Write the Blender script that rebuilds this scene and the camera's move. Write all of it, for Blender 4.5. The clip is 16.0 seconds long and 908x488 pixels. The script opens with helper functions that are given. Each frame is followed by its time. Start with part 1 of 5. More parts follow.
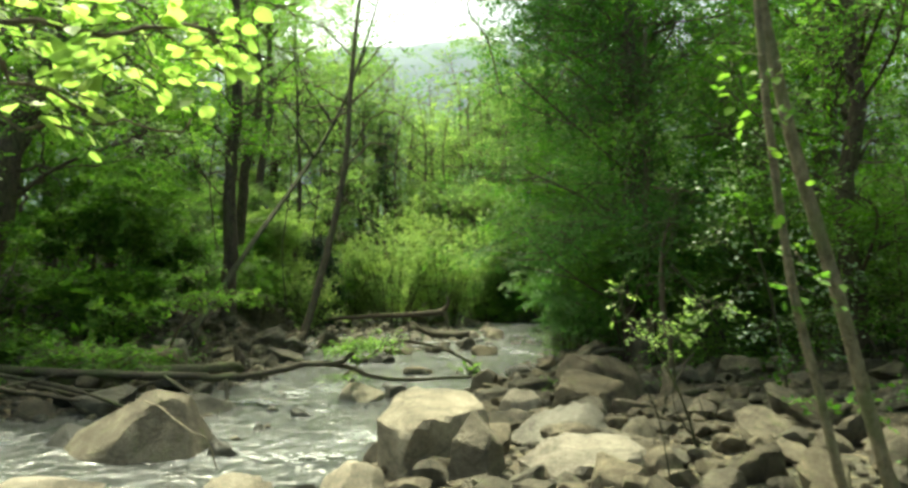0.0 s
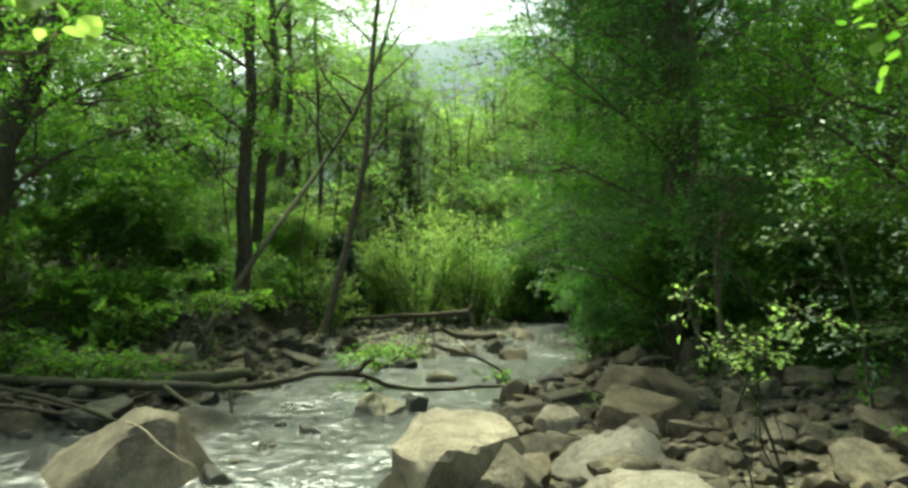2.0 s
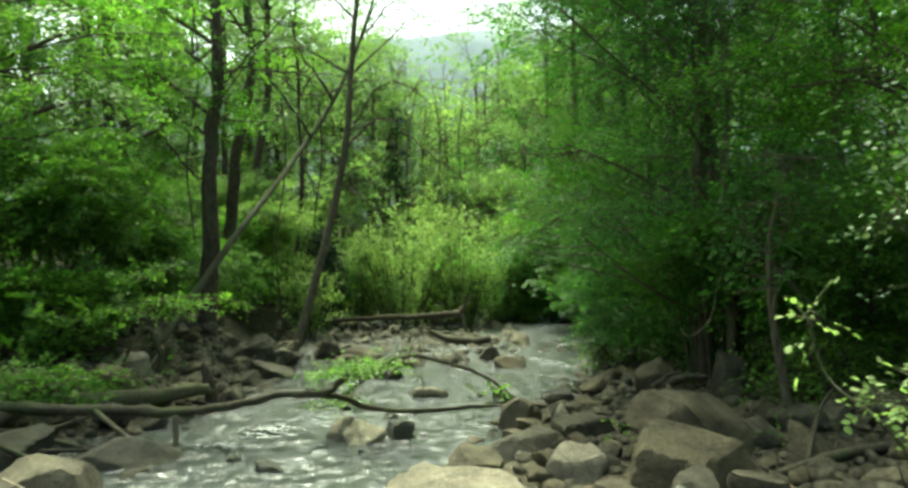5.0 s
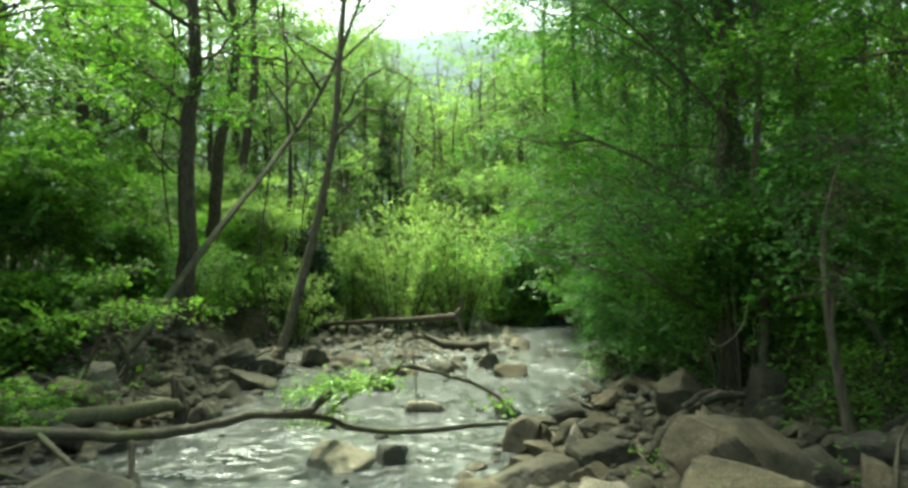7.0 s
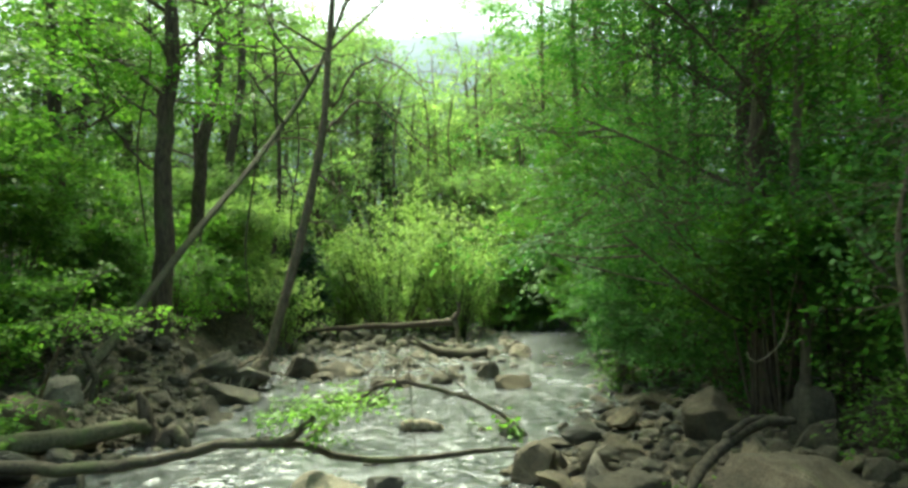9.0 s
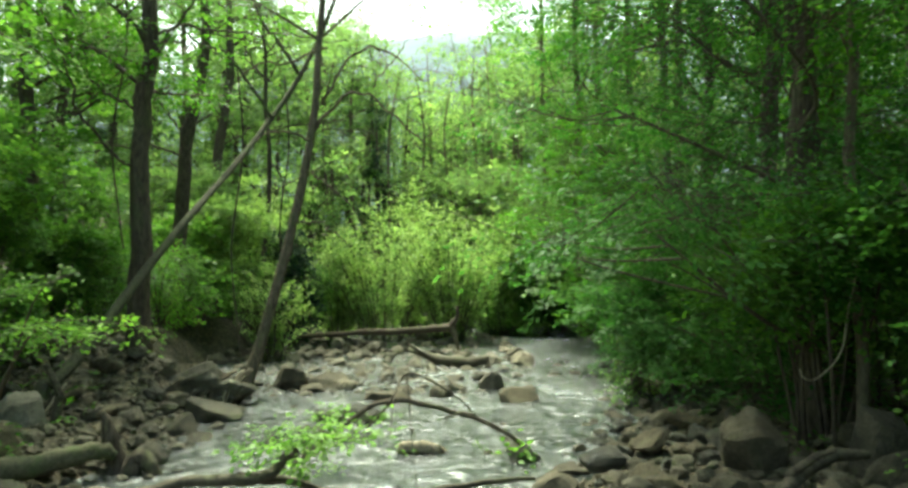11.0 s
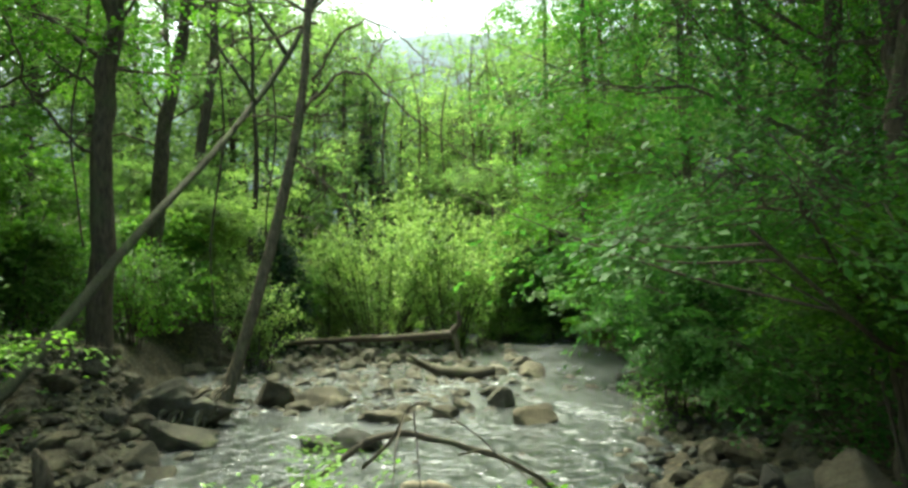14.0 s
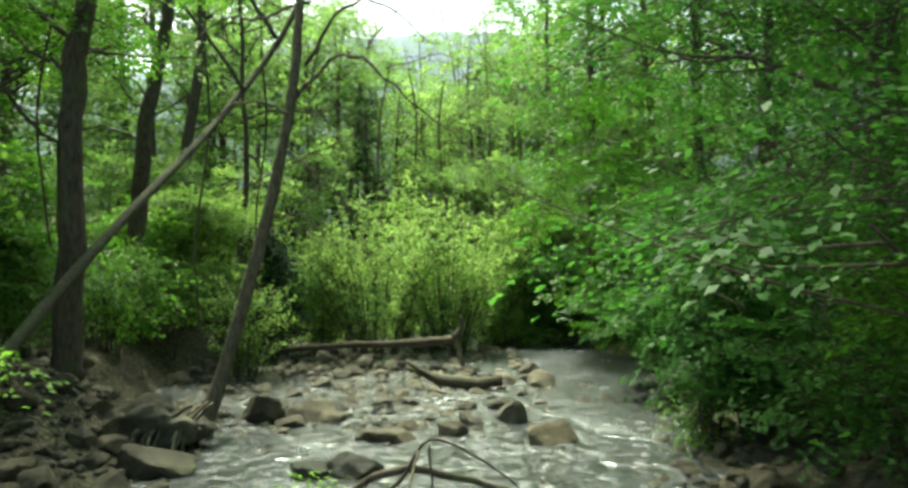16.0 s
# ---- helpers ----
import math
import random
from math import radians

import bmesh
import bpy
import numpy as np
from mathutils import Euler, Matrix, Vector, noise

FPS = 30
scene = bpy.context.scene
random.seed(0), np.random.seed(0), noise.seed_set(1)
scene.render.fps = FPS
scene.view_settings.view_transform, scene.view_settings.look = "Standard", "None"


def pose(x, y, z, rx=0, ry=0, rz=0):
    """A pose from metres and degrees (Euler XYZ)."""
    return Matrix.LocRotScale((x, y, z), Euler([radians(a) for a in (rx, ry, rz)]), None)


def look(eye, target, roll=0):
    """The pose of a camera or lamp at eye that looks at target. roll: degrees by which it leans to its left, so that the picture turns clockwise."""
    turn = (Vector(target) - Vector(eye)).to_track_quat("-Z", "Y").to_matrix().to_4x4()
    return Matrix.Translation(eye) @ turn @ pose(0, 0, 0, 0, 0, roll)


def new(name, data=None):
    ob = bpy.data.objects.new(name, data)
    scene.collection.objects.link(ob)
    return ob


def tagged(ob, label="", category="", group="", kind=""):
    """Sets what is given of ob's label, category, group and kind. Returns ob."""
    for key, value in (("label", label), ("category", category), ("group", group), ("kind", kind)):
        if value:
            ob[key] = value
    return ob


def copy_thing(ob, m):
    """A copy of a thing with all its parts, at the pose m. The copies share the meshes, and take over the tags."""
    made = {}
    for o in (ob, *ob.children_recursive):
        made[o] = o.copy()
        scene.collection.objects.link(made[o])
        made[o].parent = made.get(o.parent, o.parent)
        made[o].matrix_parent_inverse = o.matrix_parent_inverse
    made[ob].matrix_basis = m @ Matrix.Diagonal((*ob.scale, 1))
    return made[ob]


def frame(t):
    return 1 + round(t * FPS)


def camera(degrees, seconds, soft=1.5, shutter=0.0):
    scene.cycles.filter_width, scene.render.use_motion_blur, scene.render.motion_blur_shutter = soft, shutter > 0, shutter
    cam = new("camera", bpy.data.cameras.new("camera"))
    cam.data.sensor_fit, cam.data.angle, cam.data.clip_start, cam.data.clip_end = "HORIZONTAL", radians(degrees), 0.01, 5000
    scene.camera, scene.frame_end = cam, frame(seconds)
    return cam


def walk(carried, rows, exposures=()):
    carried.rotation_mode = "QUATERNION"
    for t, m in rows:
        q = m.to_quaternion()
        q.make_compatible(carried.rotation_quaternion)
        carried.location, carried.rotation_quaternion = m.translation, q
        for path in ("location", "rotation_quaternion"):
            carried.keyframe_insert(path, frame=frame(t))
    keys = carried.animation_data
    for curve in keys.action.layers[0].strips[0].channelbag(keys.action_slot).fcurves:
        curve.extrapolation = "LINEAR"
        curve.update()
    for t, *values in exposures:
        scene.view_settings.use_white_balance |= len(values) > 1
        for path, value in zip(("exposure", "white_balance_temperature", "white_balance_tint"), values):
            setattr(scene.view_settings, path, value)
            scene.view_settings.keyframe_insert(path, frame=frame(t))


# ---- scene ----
cam = camera(59.7, 16.0, soft=2.9, shutter=0.6)
PATH = [
    (0, pose(0.067, -0.597, 1.997, 92.29, 0.12, -2.18)),
    (0.5, pose(0.070, -0.312, 2.009, 92.22, 0.15, -0.87)),
    (1, pose(0.090, -0.047, 2.014, 92.20, 0.17, -0.05)),
    (1.5, pose(0.089, 0.265, 2.022, 92.15, 0.18, -0.23)),
    (2, pose(0.091, 0.513, 2.032, 92.09, 0.20, -0.33)),
    (2.5, pose(0.088, 0.802, 2.045, 92.03, 0.23, -0.47)),
    (3, pose(0.094, 1.092, 2.056, 91.97, 0.26, -0.60)),
    (3.5, pose(0.094, 1.389, 2.062, 91.91, 0.28, -0.74)),
    (4, pose(0.091, 1.670, 2.069, 91.86, 0.30, -0.88)),
    (6.5, pose(0.070, 3.080, 2.087, 91.83, 0.38, -1.42)),
    (7, pose(0.061, 3.345, 2.093, 91.85, 0.41, -1.55)),
    (7.5, pose(0.049, 3.604, 2.099, 91.87, 0.44, -1.69)),
    (8, pose(0.034, 3.862, 2.108, 91.90, 0.46, -1.82)),
    (8.5, pose(0.027, 4.118, 2.118, 91.93, 0.47, -1.92)),
    (9, pose(0.018, 4.367, 2.126, 91.97, 0.48, -2.01)),
    (11.5, pose(-0.072, 5.601, 2.153, 92.16, 0.52, -2.55)),
    (12, pose(-0.090, 5.851, 2.155, 92.18, 0.52, -2.63)),
    (12.5, pose(-0.107, 6.121, 2.160, 92.19, 0.49, -2.70)),
    (13, pose(-0.132, 6.383, 2.169, 92.20, 0.45, -2.79)),
    (13.5, pose(-0.160, 6.652, 2.176, 92.18, 0.43, -2.90)),
    (14, pose(-0.183, 6.892, 2.183, 92.17, 0.41, -2.99)),
    (14.5, pose(-0.201, 7.151, 2.194, 92.16, 0.39, -3.08)),
    (15, pose(-0.242, 7.435, 2.205, 92.16, 0.39, -3.19)),
    (15.5, pose(-0.277, 7.702, 2.213, 92.17, 0.39, -3.32)),
    (16, pose(-0.311, 7.956, 2.220, 92.18, 0.41, -3.47)),
]
walk(cam, PATH, exposures=[(0.0, 1.68, 7050, -15), (1.5, 1.56, 6800, -19), (3.5, 1.48, 6600, -23), (5.5, 1.70, 6500, -22), (7.0, 1.94, 6450, -20), (12.0, 1.98, 6400, -17), (16.0, 1.80, 6400, -16)])

# ---- sky and sun ----
SUN_TURN, SUN_UP = -20.0, 62.0      # degrees right of straight upstream, degrees above the horizon
world = bpy.data.worlds.new("sky")
scene.world = world
world.use_nodes = True
wn = world.node_tree.nodes
sky = wn.new("ShaderNodeTexSky")
sky.sky_type, sky.sun_disc = "NISHITA", False
sky.sun_elevation, sky.sun_rotation = radians(SUN_UP), radians(SUN_TURN)
sky.air_density, sky.dust_density, sky.ozone_density = 0.8, 8.0, 0.4
wn["Background"].inputs["Strength"].default_value = 0.15
world.node_tree.links.new(sky.outputs[0], wn["Background"].inputs["Color"])

sun = new("sun", bpy.data.lights.new("sun", "SUN"))
sun.data.energy, sun.data.angle, sun.data.color = 3.0, radians(4.0), (1.0, 0.94, 0.82)
su, st = radians(SUN_UP), radians(SUN_TURN)
sun_way = Vector((math.sin(st) * math.cos(su), math.cos(st) * math.cos(su), math.sin(su)))
sun.matrix_world = look(sun_way * 60, (0, 0, 0))


# ---- materials ----
def material(name):
    m = bpy.data.materials.new(name)
    m.use_nodes = True
    n = m.node_tree.nodes
    return m, n, m.node_tree.links, n["Principled BSDF"]


def noise_node(n, l, scale, detail=6.0, rough=0.6, vec=None):
    t = n.new("ShaderNodeTexNoise")
    t.inputs["Scale"].default_value, t.inputs["Detail"].default_value = scale, detail
    t.inputs["Roughness"].default_value = rough
    if vec is not None:
        l.new(vec, t.inputs["Vector"])
    return t


def ramp_node(n, l, fac, stops):
    r = n.new("ShaderNodeValToRGB")
    e = r.color_ramp.elements
    while len(e) < len(stops):
        e.new(0.5)
    for k, (p, c) in enumerate(stops):
        e[k].position, e[k].color = p, (*c, 1)
    l.new(fac, r.inputs[0])
    return r


def mix_node(n, l, fac, a, b, kind="MIX"):
    x = n.new("ShaderNodeMix")
    x.data_type, x.blend_type = "RGBA", kind
    for sock, v in ((x.inputs[0], fac), (x.inputs[6], a), (x.inputs[7], b)):
        if isinstance(v, (int, float)):
            sock.default_value = v
        elif isinstance(v, tuple):
            sock.default_value = (*v, 1)
        else:
            l.new(v, sock)
    return x.outputs[2]


def bump_node(n, l, height, strength, distance, bsdf):
    b = n.new("ShaderNodeBump")
    b.inputs["Strength"].default_value, b.inputs["Distance"].default_value = strength, distance
    l.new(height, b.inputs["Height"])
    l.new(b.outputs[0], bsdf.inputs["Normal"])


def rock_material(name, light, mid, dark, moss=0.25):
    m, n, l, p = material(name)
    co = n.new("ShaderNodeTexCoord").outputs["Object"]
    big = noise_node(n, l, 2.2, 5, 0.6, co)
    fine = noise_node(n, l, 22, 8, 0.75, co)
    speck = noise_node(n, l, 90, 3, 0.6, co)
    c1 = ramp_node(n, l, big.outputs[0], [(0.36, dark), (0.5, mid), (0.62, light)]).outputs[0]
    c2 = ramp_node(n, l, fine.outputs[0], [(0.3, dark), (0.55, mid), (0.8, light)]).outputs[0]
    c = mix_node(n, l, 0.45, c1, c2)
    sp = ramp_node(n, l, speck.outputs[0], [(0.35, (0.5, 0.5, 0.5)), (0.6, (1.18, 1.18, 1.18))]).outputs[0]
    c = mix_node(n, l, 0.8, c, sp, "MULTIPLY")
    warp = mix_node(n, l, 0.3, co, noise_node(n, l, 4, 4, 0.6, co).outputs["Color"])
    vor = n.new("ShaderNodeTexVoronoi")
    vor.feature = "DISTANCE_TO_EDGE"
    vor.inputs["Scale"].default_value = 2.3
    l.new(warp, vor.inputs["Vector"])
    crack = ramp_node(n, l, vor.outputs["Distance"], [(0.0, (0.25, 0.24, 0.22)), (0.045, (1, 1, 1))]).outputs[0]
    c = mix_node(n, l, 0.4, c, crack, "MULTIPLY")
    info = n.new("ShaderNodeObjectInfo")
    tint = ramp_node(n, l, info.outputs["Random"], [(0.0, (0.66, 0.69, 0.68)), (0.5, (1.0, 0.99, 0.94)), (1.0, (1.16, 1.12, 0.98))]).outputs[0]
    c = mix_node(n, l, 1.0, c, tint, "MULTIPLY")
    mo = noise_node(n, l, 3.3, 7, 0.7, co)
    mf = ramp_node(n, l, mo.outputs[0], [(0.56, (0, 0, 0)), (0.68, (moss, moss, moss))]).outputs[0]
    c = mix_node(n, l, mf, c, (0.10, 0.13, 0.035))
    l.new(c, p.inputs["Base Color"])
    p.inputs["Roughness"].default_value = 0.82
    p.inputs["Specular IOR Level"].default_value = 0.3
    rough = mix_node(n, l, 0.5, fine.outputs[0], noise_node(n, l, 7, 6, 0.7, co).outputs[0])
    bump_node(n, l, rough, 1.0, 0.085, p)
    return m


def bark_material(name, a, b, moss=0.3, stretch=0.25):
    m, n, l, p = material(name)
    co = n.new("ShaderNodeTexCoord").outputs["Object"]
    mp = n.new("ShaderNodeMapping")
    mp.inputs["Scale"].default_value = (1, 1, stretch)
    l.new(co, mp.inputs["Vector"])
    grain = noise_node(n, l, 26, 8, 0.7, mp.outputs[0])
    patch = noise_node(n, l, 2.4, 4, 0.6, co)
    c = ramp_node(n, l, grain.outputs[0], [(0.32, a), (0.66, b)]).outputs[0]
    f = ramp_node(n, l, patch.outputs[0], [(0.5, (0, 0, 0)), (0.66, (moss, moss, moss))]).outputs[0]
    c = mix_node(n, l, f, c, (0.09, 0.12, 0.04))
    l.new(c, p.inputs["Base Color"])
    p.inputs["Roughness"].default_value = 0.9
    p.inputs["Specular IOR Level"].default_value = 0.2
    bump_node(n, l, grain.outputs[0], 0.9, 0.02, p)
    return m


def leaf_material(name, a, b, c3, through_share=0.45, gloss=0.48):
    m, n, l, p = material(name)
    geo = n.new("ShaderNodeNewGeometry")
    co = n.new("ShaderNodeTexCoord").outputs["Object"]
    patch = noise_node(n, l, 0.9, 3, 0.6, co)
    c = ramp_node(n, l, geo.outputs["Random Per Island"], [(0.0, a), (0.55, b), (1.0, c3)]).outputs[0]
    tone = ramp_node(n, l, patch.outputs[0], [(0.35, (0.75, 0.8, 0.8)), (0.65, (1.2, 1.15, 1.0))]).outputs[0]
    c = mix_node(n, l, 1.0, c, tone, "MULTIPLY")
    l.new(c, p.inputs["Base Color"])
    p.inputs["Roughness"].default_value = gloss
    p.inputs["Specular IOR Level"].default_value = 0.15
    t = n.new("ShaderNodeBsdfTranslucent")
    warm = mix_node(n, l, 1.0, c, (1.06, 1.28, 0.66), "MULTIPLY")
    l.new(warm, t.inputs["Color"])
    x = n.new("ShaderNodeMixShader")
    x.inputs[0].default_value = through_share
    l.new(p.outputs[0], x.inputs[1])
    l.new(t.outputs[0], x.inputs[2])
    l.new(x.outputs[0], n["Material Output"].inputs["Surface"])
    return m


ROCK = rock_material("river_rock", (0.31, 0.268, 0.198), (0.17, 0.146, 0.107), (0.066, 0.056, 0.041), 0.5)
ROCK_PALE = rock_material("pale_limestone", (0.45, 0.405, 0.335), (0.285, 0.255, 0.21), (0.11, 0.094, 0.073), 0.15)
# Darker copy of the river rock: bank shade is put into its colour.
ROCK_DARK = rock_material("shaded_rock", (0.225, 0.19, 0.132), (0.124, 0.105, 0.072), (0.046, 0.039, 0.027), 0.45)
ROCK_WET = rock_material("wet_rock", (0.12, 0.11, 0.085), (0.075, 0.07, 0.056), (0.04, 0.038, 0.034), 0.3)
ROCK_WET.node_tree.nodes["Principled BSDF"].inputs["Roughness"].default_value = 0.35
BARK = bark_material("grey_brown_bark", (0.045, 0.036, 0.025), (0.17, 0.138, 0.095))
BARK_DARK = bark_material("dark_bark", (0.028, 0.022, 0.017), (0.118, 0.094, 0.068), 0.35)
BARK_PALE = bark_material("pale_olive_bark", (0.036, 0.035, 0.022), (0.095, 0.09, 0.056), 0.6)
BARK_SLIM = bark_material("mottled_olive_bark", (0.07, 0.06, 0.038), (0.23, 0.2, 0.13), 0.6, 0.6)
DEADWOOD = bark_material("weathered_deadwood", (0.026, 0.022, 0.016), (0.10, 0.087, 0.06), 0.4, 1.0)
MOSSWOOD = bark_material("mossy_deadwood", (0.05, 0.05, 0.028), (0.15, 0.135, 0.085), 0.9, 1.0)
STICK = bark_material("bleached_stick", (0.16, 0.13, 0.09), (0.34, 0.29, 0.2), 0.0, 1.0)
LEAF = leaf_material("green_leaf", (0.056, 0.124, 0.018), (0.089, 0.186, 0.026), (0.134, 0.248, 0.037), 0.52)
LEAF_DARK = leaf_material("deep_green_leaf", (0.041, 0.104, 0.025), (0.065, 0.148, 0.036), (0.097, 0.198, 0.05), 0.54, 0.5)
LEAF_BRIGHT = leaf_material("fresh_leaf", (0.083, 0.17, 0.034), (0.13, 0.235, 0.048), (0.2, 0.3, 0.077), 0.55)
LEAF_WILLOW = leaf_material("willow_leaf", (0.19, 0.27, 0.10), (0.28, 0.37, 0.15), (0.42, 0.49, 0.24), 0.58)
LEAF_SPRAY = leaf_material("spray_leaf", (0.11, 0.2, 0.04), (0.165, 0.275, 0.06), (0.23, 0.35, 0.09), 0.55)
# Sky sheen on these leaves is partly put into the pale base colour.
LEAF_PALE = leaf_material("sky_sheen_leaf", (0.12, 0.18, 0.10), (0.18, 0.25, 0.145), (0.27, 0.34, 0.21), 0.3, 0.32)
LEAF_PALE.node_tree.nodes["Principled BSDF"].inputs["Specular IOR Level"].default_value = 0.5
NEEDLE = leaf_material("evergreen_leaf", (0.012, 0.032, 0.016), (0.02, 0.048, 0.022), (0.032, 0.066, 0.03), 0.2, 0.5)
# Leaves of far plants: aerial haze is put into this paler colour.
LEAF_HAZED = leaf_material("hazed_leaf", (0.12, 0.182, 0.084), (0.166, 0.233, 0.104), (0.224, 0.29, 0.136), 0.62, 0.7)


def ground_material():
    m, n, l, p = material("forest_soil")
    co = n.new("ShaderNodeTexCoord").outputs["Object"]
    big = noise_node(n, l, 0.7, 6, 0.65, co)
    fine = noise_node(n, l, 14, 8, 0.75, co)
    c1 = ramp_node(n, l, big.outputs[0], [(0.32, (0.07, 0.06, 0.038)), (0.5, (0.125, 0.105, 0.066)), (0.62, (0.078, 0.1, 0.042))]).outputs[0]
    c2 = ramp_node(n, l, fine.outputs[0], [(0.3, (0.045, 0.039, 0.027)), (0.6, (0.135, 0.114, 0.074)), (0.8, (0.22, 0.188, 0.124))]).outputs[0]
    l.new(mix_node(n, l, 0.55, c1, c2), p.inputs["Base Color"])
    p.inputs["Roughness"].default_value = 0.95
    peb = n.new("ShaderNodeTexVoronoi")
    peb.inputs["Scale"].default_value = 16
    l.new(mix_node(n, l, 0.1, co, noise_node(n, l, 6, 3, 0.6, co).outputs["Color"]), peb.inputs["Vector"])
    tone = ramp_node(n, l, peb.outputs["Color"], [(0.2, (0.5, 0.48, 0.44)), (0.8, (1.5, 1.4, 1.25))]).outputs[0]
    gap = ramp_node(n, l, peb.outputs["Distance"], [(0.3, (1, 1, 1)), (0.62, (0.3, 0.28, 0.25))]).outputs[0]
    c = mix_node(n, l, 0.8, mix_node(n, l, 0.55, c1, c2), mix_node(n, l, 1.0, tone, gap, "MULTIPLY"), "MULTIPLY")
    l.new(c, p.inputs["Base Color"])
    hgt = mix_node(n, l, 0.6, fine.outputs[0], gap)
    bump_node(n, l, hgt, 1.0, 0.05, p)
    return m


def water_material():
    m, n, l, p = material("creek_water")
    co = n.new("ShaderNodeTexCoord").outputs["Object"]
    mp = n.new("ShaderNodeMapping")
    mp.inputs["Scale"].default_value = (1.0, 0.72, 1.0)
    l.new(co, mp.inputs["Vector"])
    rip = noise_node(n, l, 5.0, 5, 0.55, mp.outputs[0])
    rip.inputs["Distortion"].default_value = 0.6
    foam = noise_node(n, l, 1.1, 9, 0.66, mp.outputs[0])
    f = ramp_node(n, l, foam.outputs[0], [(0.5, (0, 0, 0)), (0.78, (0.17, 0.17, 0.17))]).outputs[0]
    c = mix_node(n, l, f, (0.04, 0.043, 0.043), (0.54, 0.57, 0.63))
    l.new(c, p.inputs["Base Color"])
    rr = ramp_node(n, l, foam.outputs[0], [(0.4, (0.13, 0.13, 0.13)), (0.72, (0.34, 0.34, 0.34))]).outputs[0]
    l.new(rr, p.inputs["Roughness"])
    p.inputs["IOR"].default_value = 1.4
    p.inputs["Specular IOR Level"].default_value = 1.0
    bump_node(n, l, rip.outputs[0], 1.0, 0.105, p)
    return m


SOIL, WATER = ground_material(), water_material()


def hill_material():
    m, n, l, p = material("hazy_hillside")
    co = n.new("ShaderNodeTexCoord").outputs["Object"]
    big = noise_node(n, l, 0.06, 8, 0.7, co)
    # Distance haze is put into the blue-grey colour, with a faint glow below.
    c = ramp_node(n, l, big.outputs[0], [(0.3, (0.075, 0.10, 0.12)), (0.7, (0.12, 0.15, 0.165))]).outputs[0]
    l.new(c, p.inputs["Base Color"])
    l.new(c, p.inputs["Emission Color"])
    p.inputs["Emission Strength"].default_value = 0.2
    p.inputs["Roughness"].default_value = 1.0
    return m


HILL = hill_material()


# ---- builders ----
def mesh_object(name, verts, faces, mat, parent=None, smooth=True, sharp=None):
    me = bpy.data.meshes.new(name)
    me.from_pydata(np.asarray(verts, float).reshape(-1, 3), [], faces)
    me.materials.append(mat)
    if smooth:
        me.shade_smooth()
        if sharp:
            me.set_sharp_from_angle(angle=radians(sharp))
    ob = new(name, me)
    ob.parent = parent
    return ob


def part(name, data, mat, parent, label=""):
    ob = mesh_object(name, data[0], data[1], mat, parent)
    return tagged(ob, label)


def thing(name, place, label, category, group=""):
    ob = new(name)
    ob.location = place
    ob.empty_display_size = 0.2
    return tagged(ob, label, category, group)


def spline(points, per=6):
    """A smooth line through control points (x, y, z, radius)."""
    p = np.array(points, float)
    p = np.vstack([2 * p[0] - p[1], p, 2 * p[-1] - p[-2]])
    out = []
    for k in range(1, len(p) - 2):
        for t in np.linspace(0, 1, per, endpoint=False):
            a, b, c, d = p[k - 1], p[k], p[k + 1], p[k + 2]
            out.append(0.5 * (2 * b + (c - a) * t + (2 * a - 5 * b + 4 * c - d) * t * t + (3 * b - a - 3 * c + d) * t ** 3))
    out.append(p[-2])
    return np.array(out)


def tube(points, sides=8, per=6, rough=0.0, seed=0, wander=0.0):
    """A bent, tapered limb: vertices and faces."""
    rng = np.random.default_rng(seed)
    s = spline(points, per) if per > 1 else np.array(points, float)
    c, r = s[:, :3], np.maximum(s[:, 3], 0.002)
    if wander:
        w = np.cumsum(rng.normal(0, wander, c.shape), axis=0)
        c = c + w - np.linspace(0, 1, len(c))[:, None] * w[-1]
    d = np.gradient(c, axis=0)
    d /= np.linalg.norm(d, axis=1, keepdims=True) + 1e-9
    ref = np.array([0.31, 0.17, 0.93]) if abs(d[:, 2]).mean() < 0.7 else np.array([0.9, 0.4, 0.1])
    u = np.cross(d, ref)
    u /= np.linalg.norm(u, axis=1, keepdims=True) + 1e-9
    v = np.cross(d, u)
    a = np.linspace(0, 2 * np.pi, sides, endpoint=False)
    wob = 1 + rough * rng.uniform(-1, 1, (len(s), sides)) + rough * 0.8 * np.sin(a * 3 + rng.uniform(0, 6))[None]
    ring = c[:, None] + (r[:, None] * wob)[..., None] * (np.cos(a)[None, :, None] * u[:, None] + np.sin(a)[None, :, None] * v[:, None])
    verts = ring.reshape(-1, 3)
    faces = []
    for k in range(len(s) - 1):
        for j in range(sides):
            j2 = (j + 1) % sides
            faces.append((k * sides + j, k * sides + j2, (k + 1) * sides + j2, (k + 1) * sides + j))
    faces.append(tuple(range(sides))[::-1])
    faces.append(tuple((len(s) - 1) * sides + j for j in range(sides)))
    return verts, faces


def joined(pieces):
    verts, faces, k = [], [], 0
    for v, f in pieces:
        verts.append(np.asarray(v))
        faces += [tuple(i + k for i in q) for q in f]
        k += len(v)
    return np.vstack(verts), faces


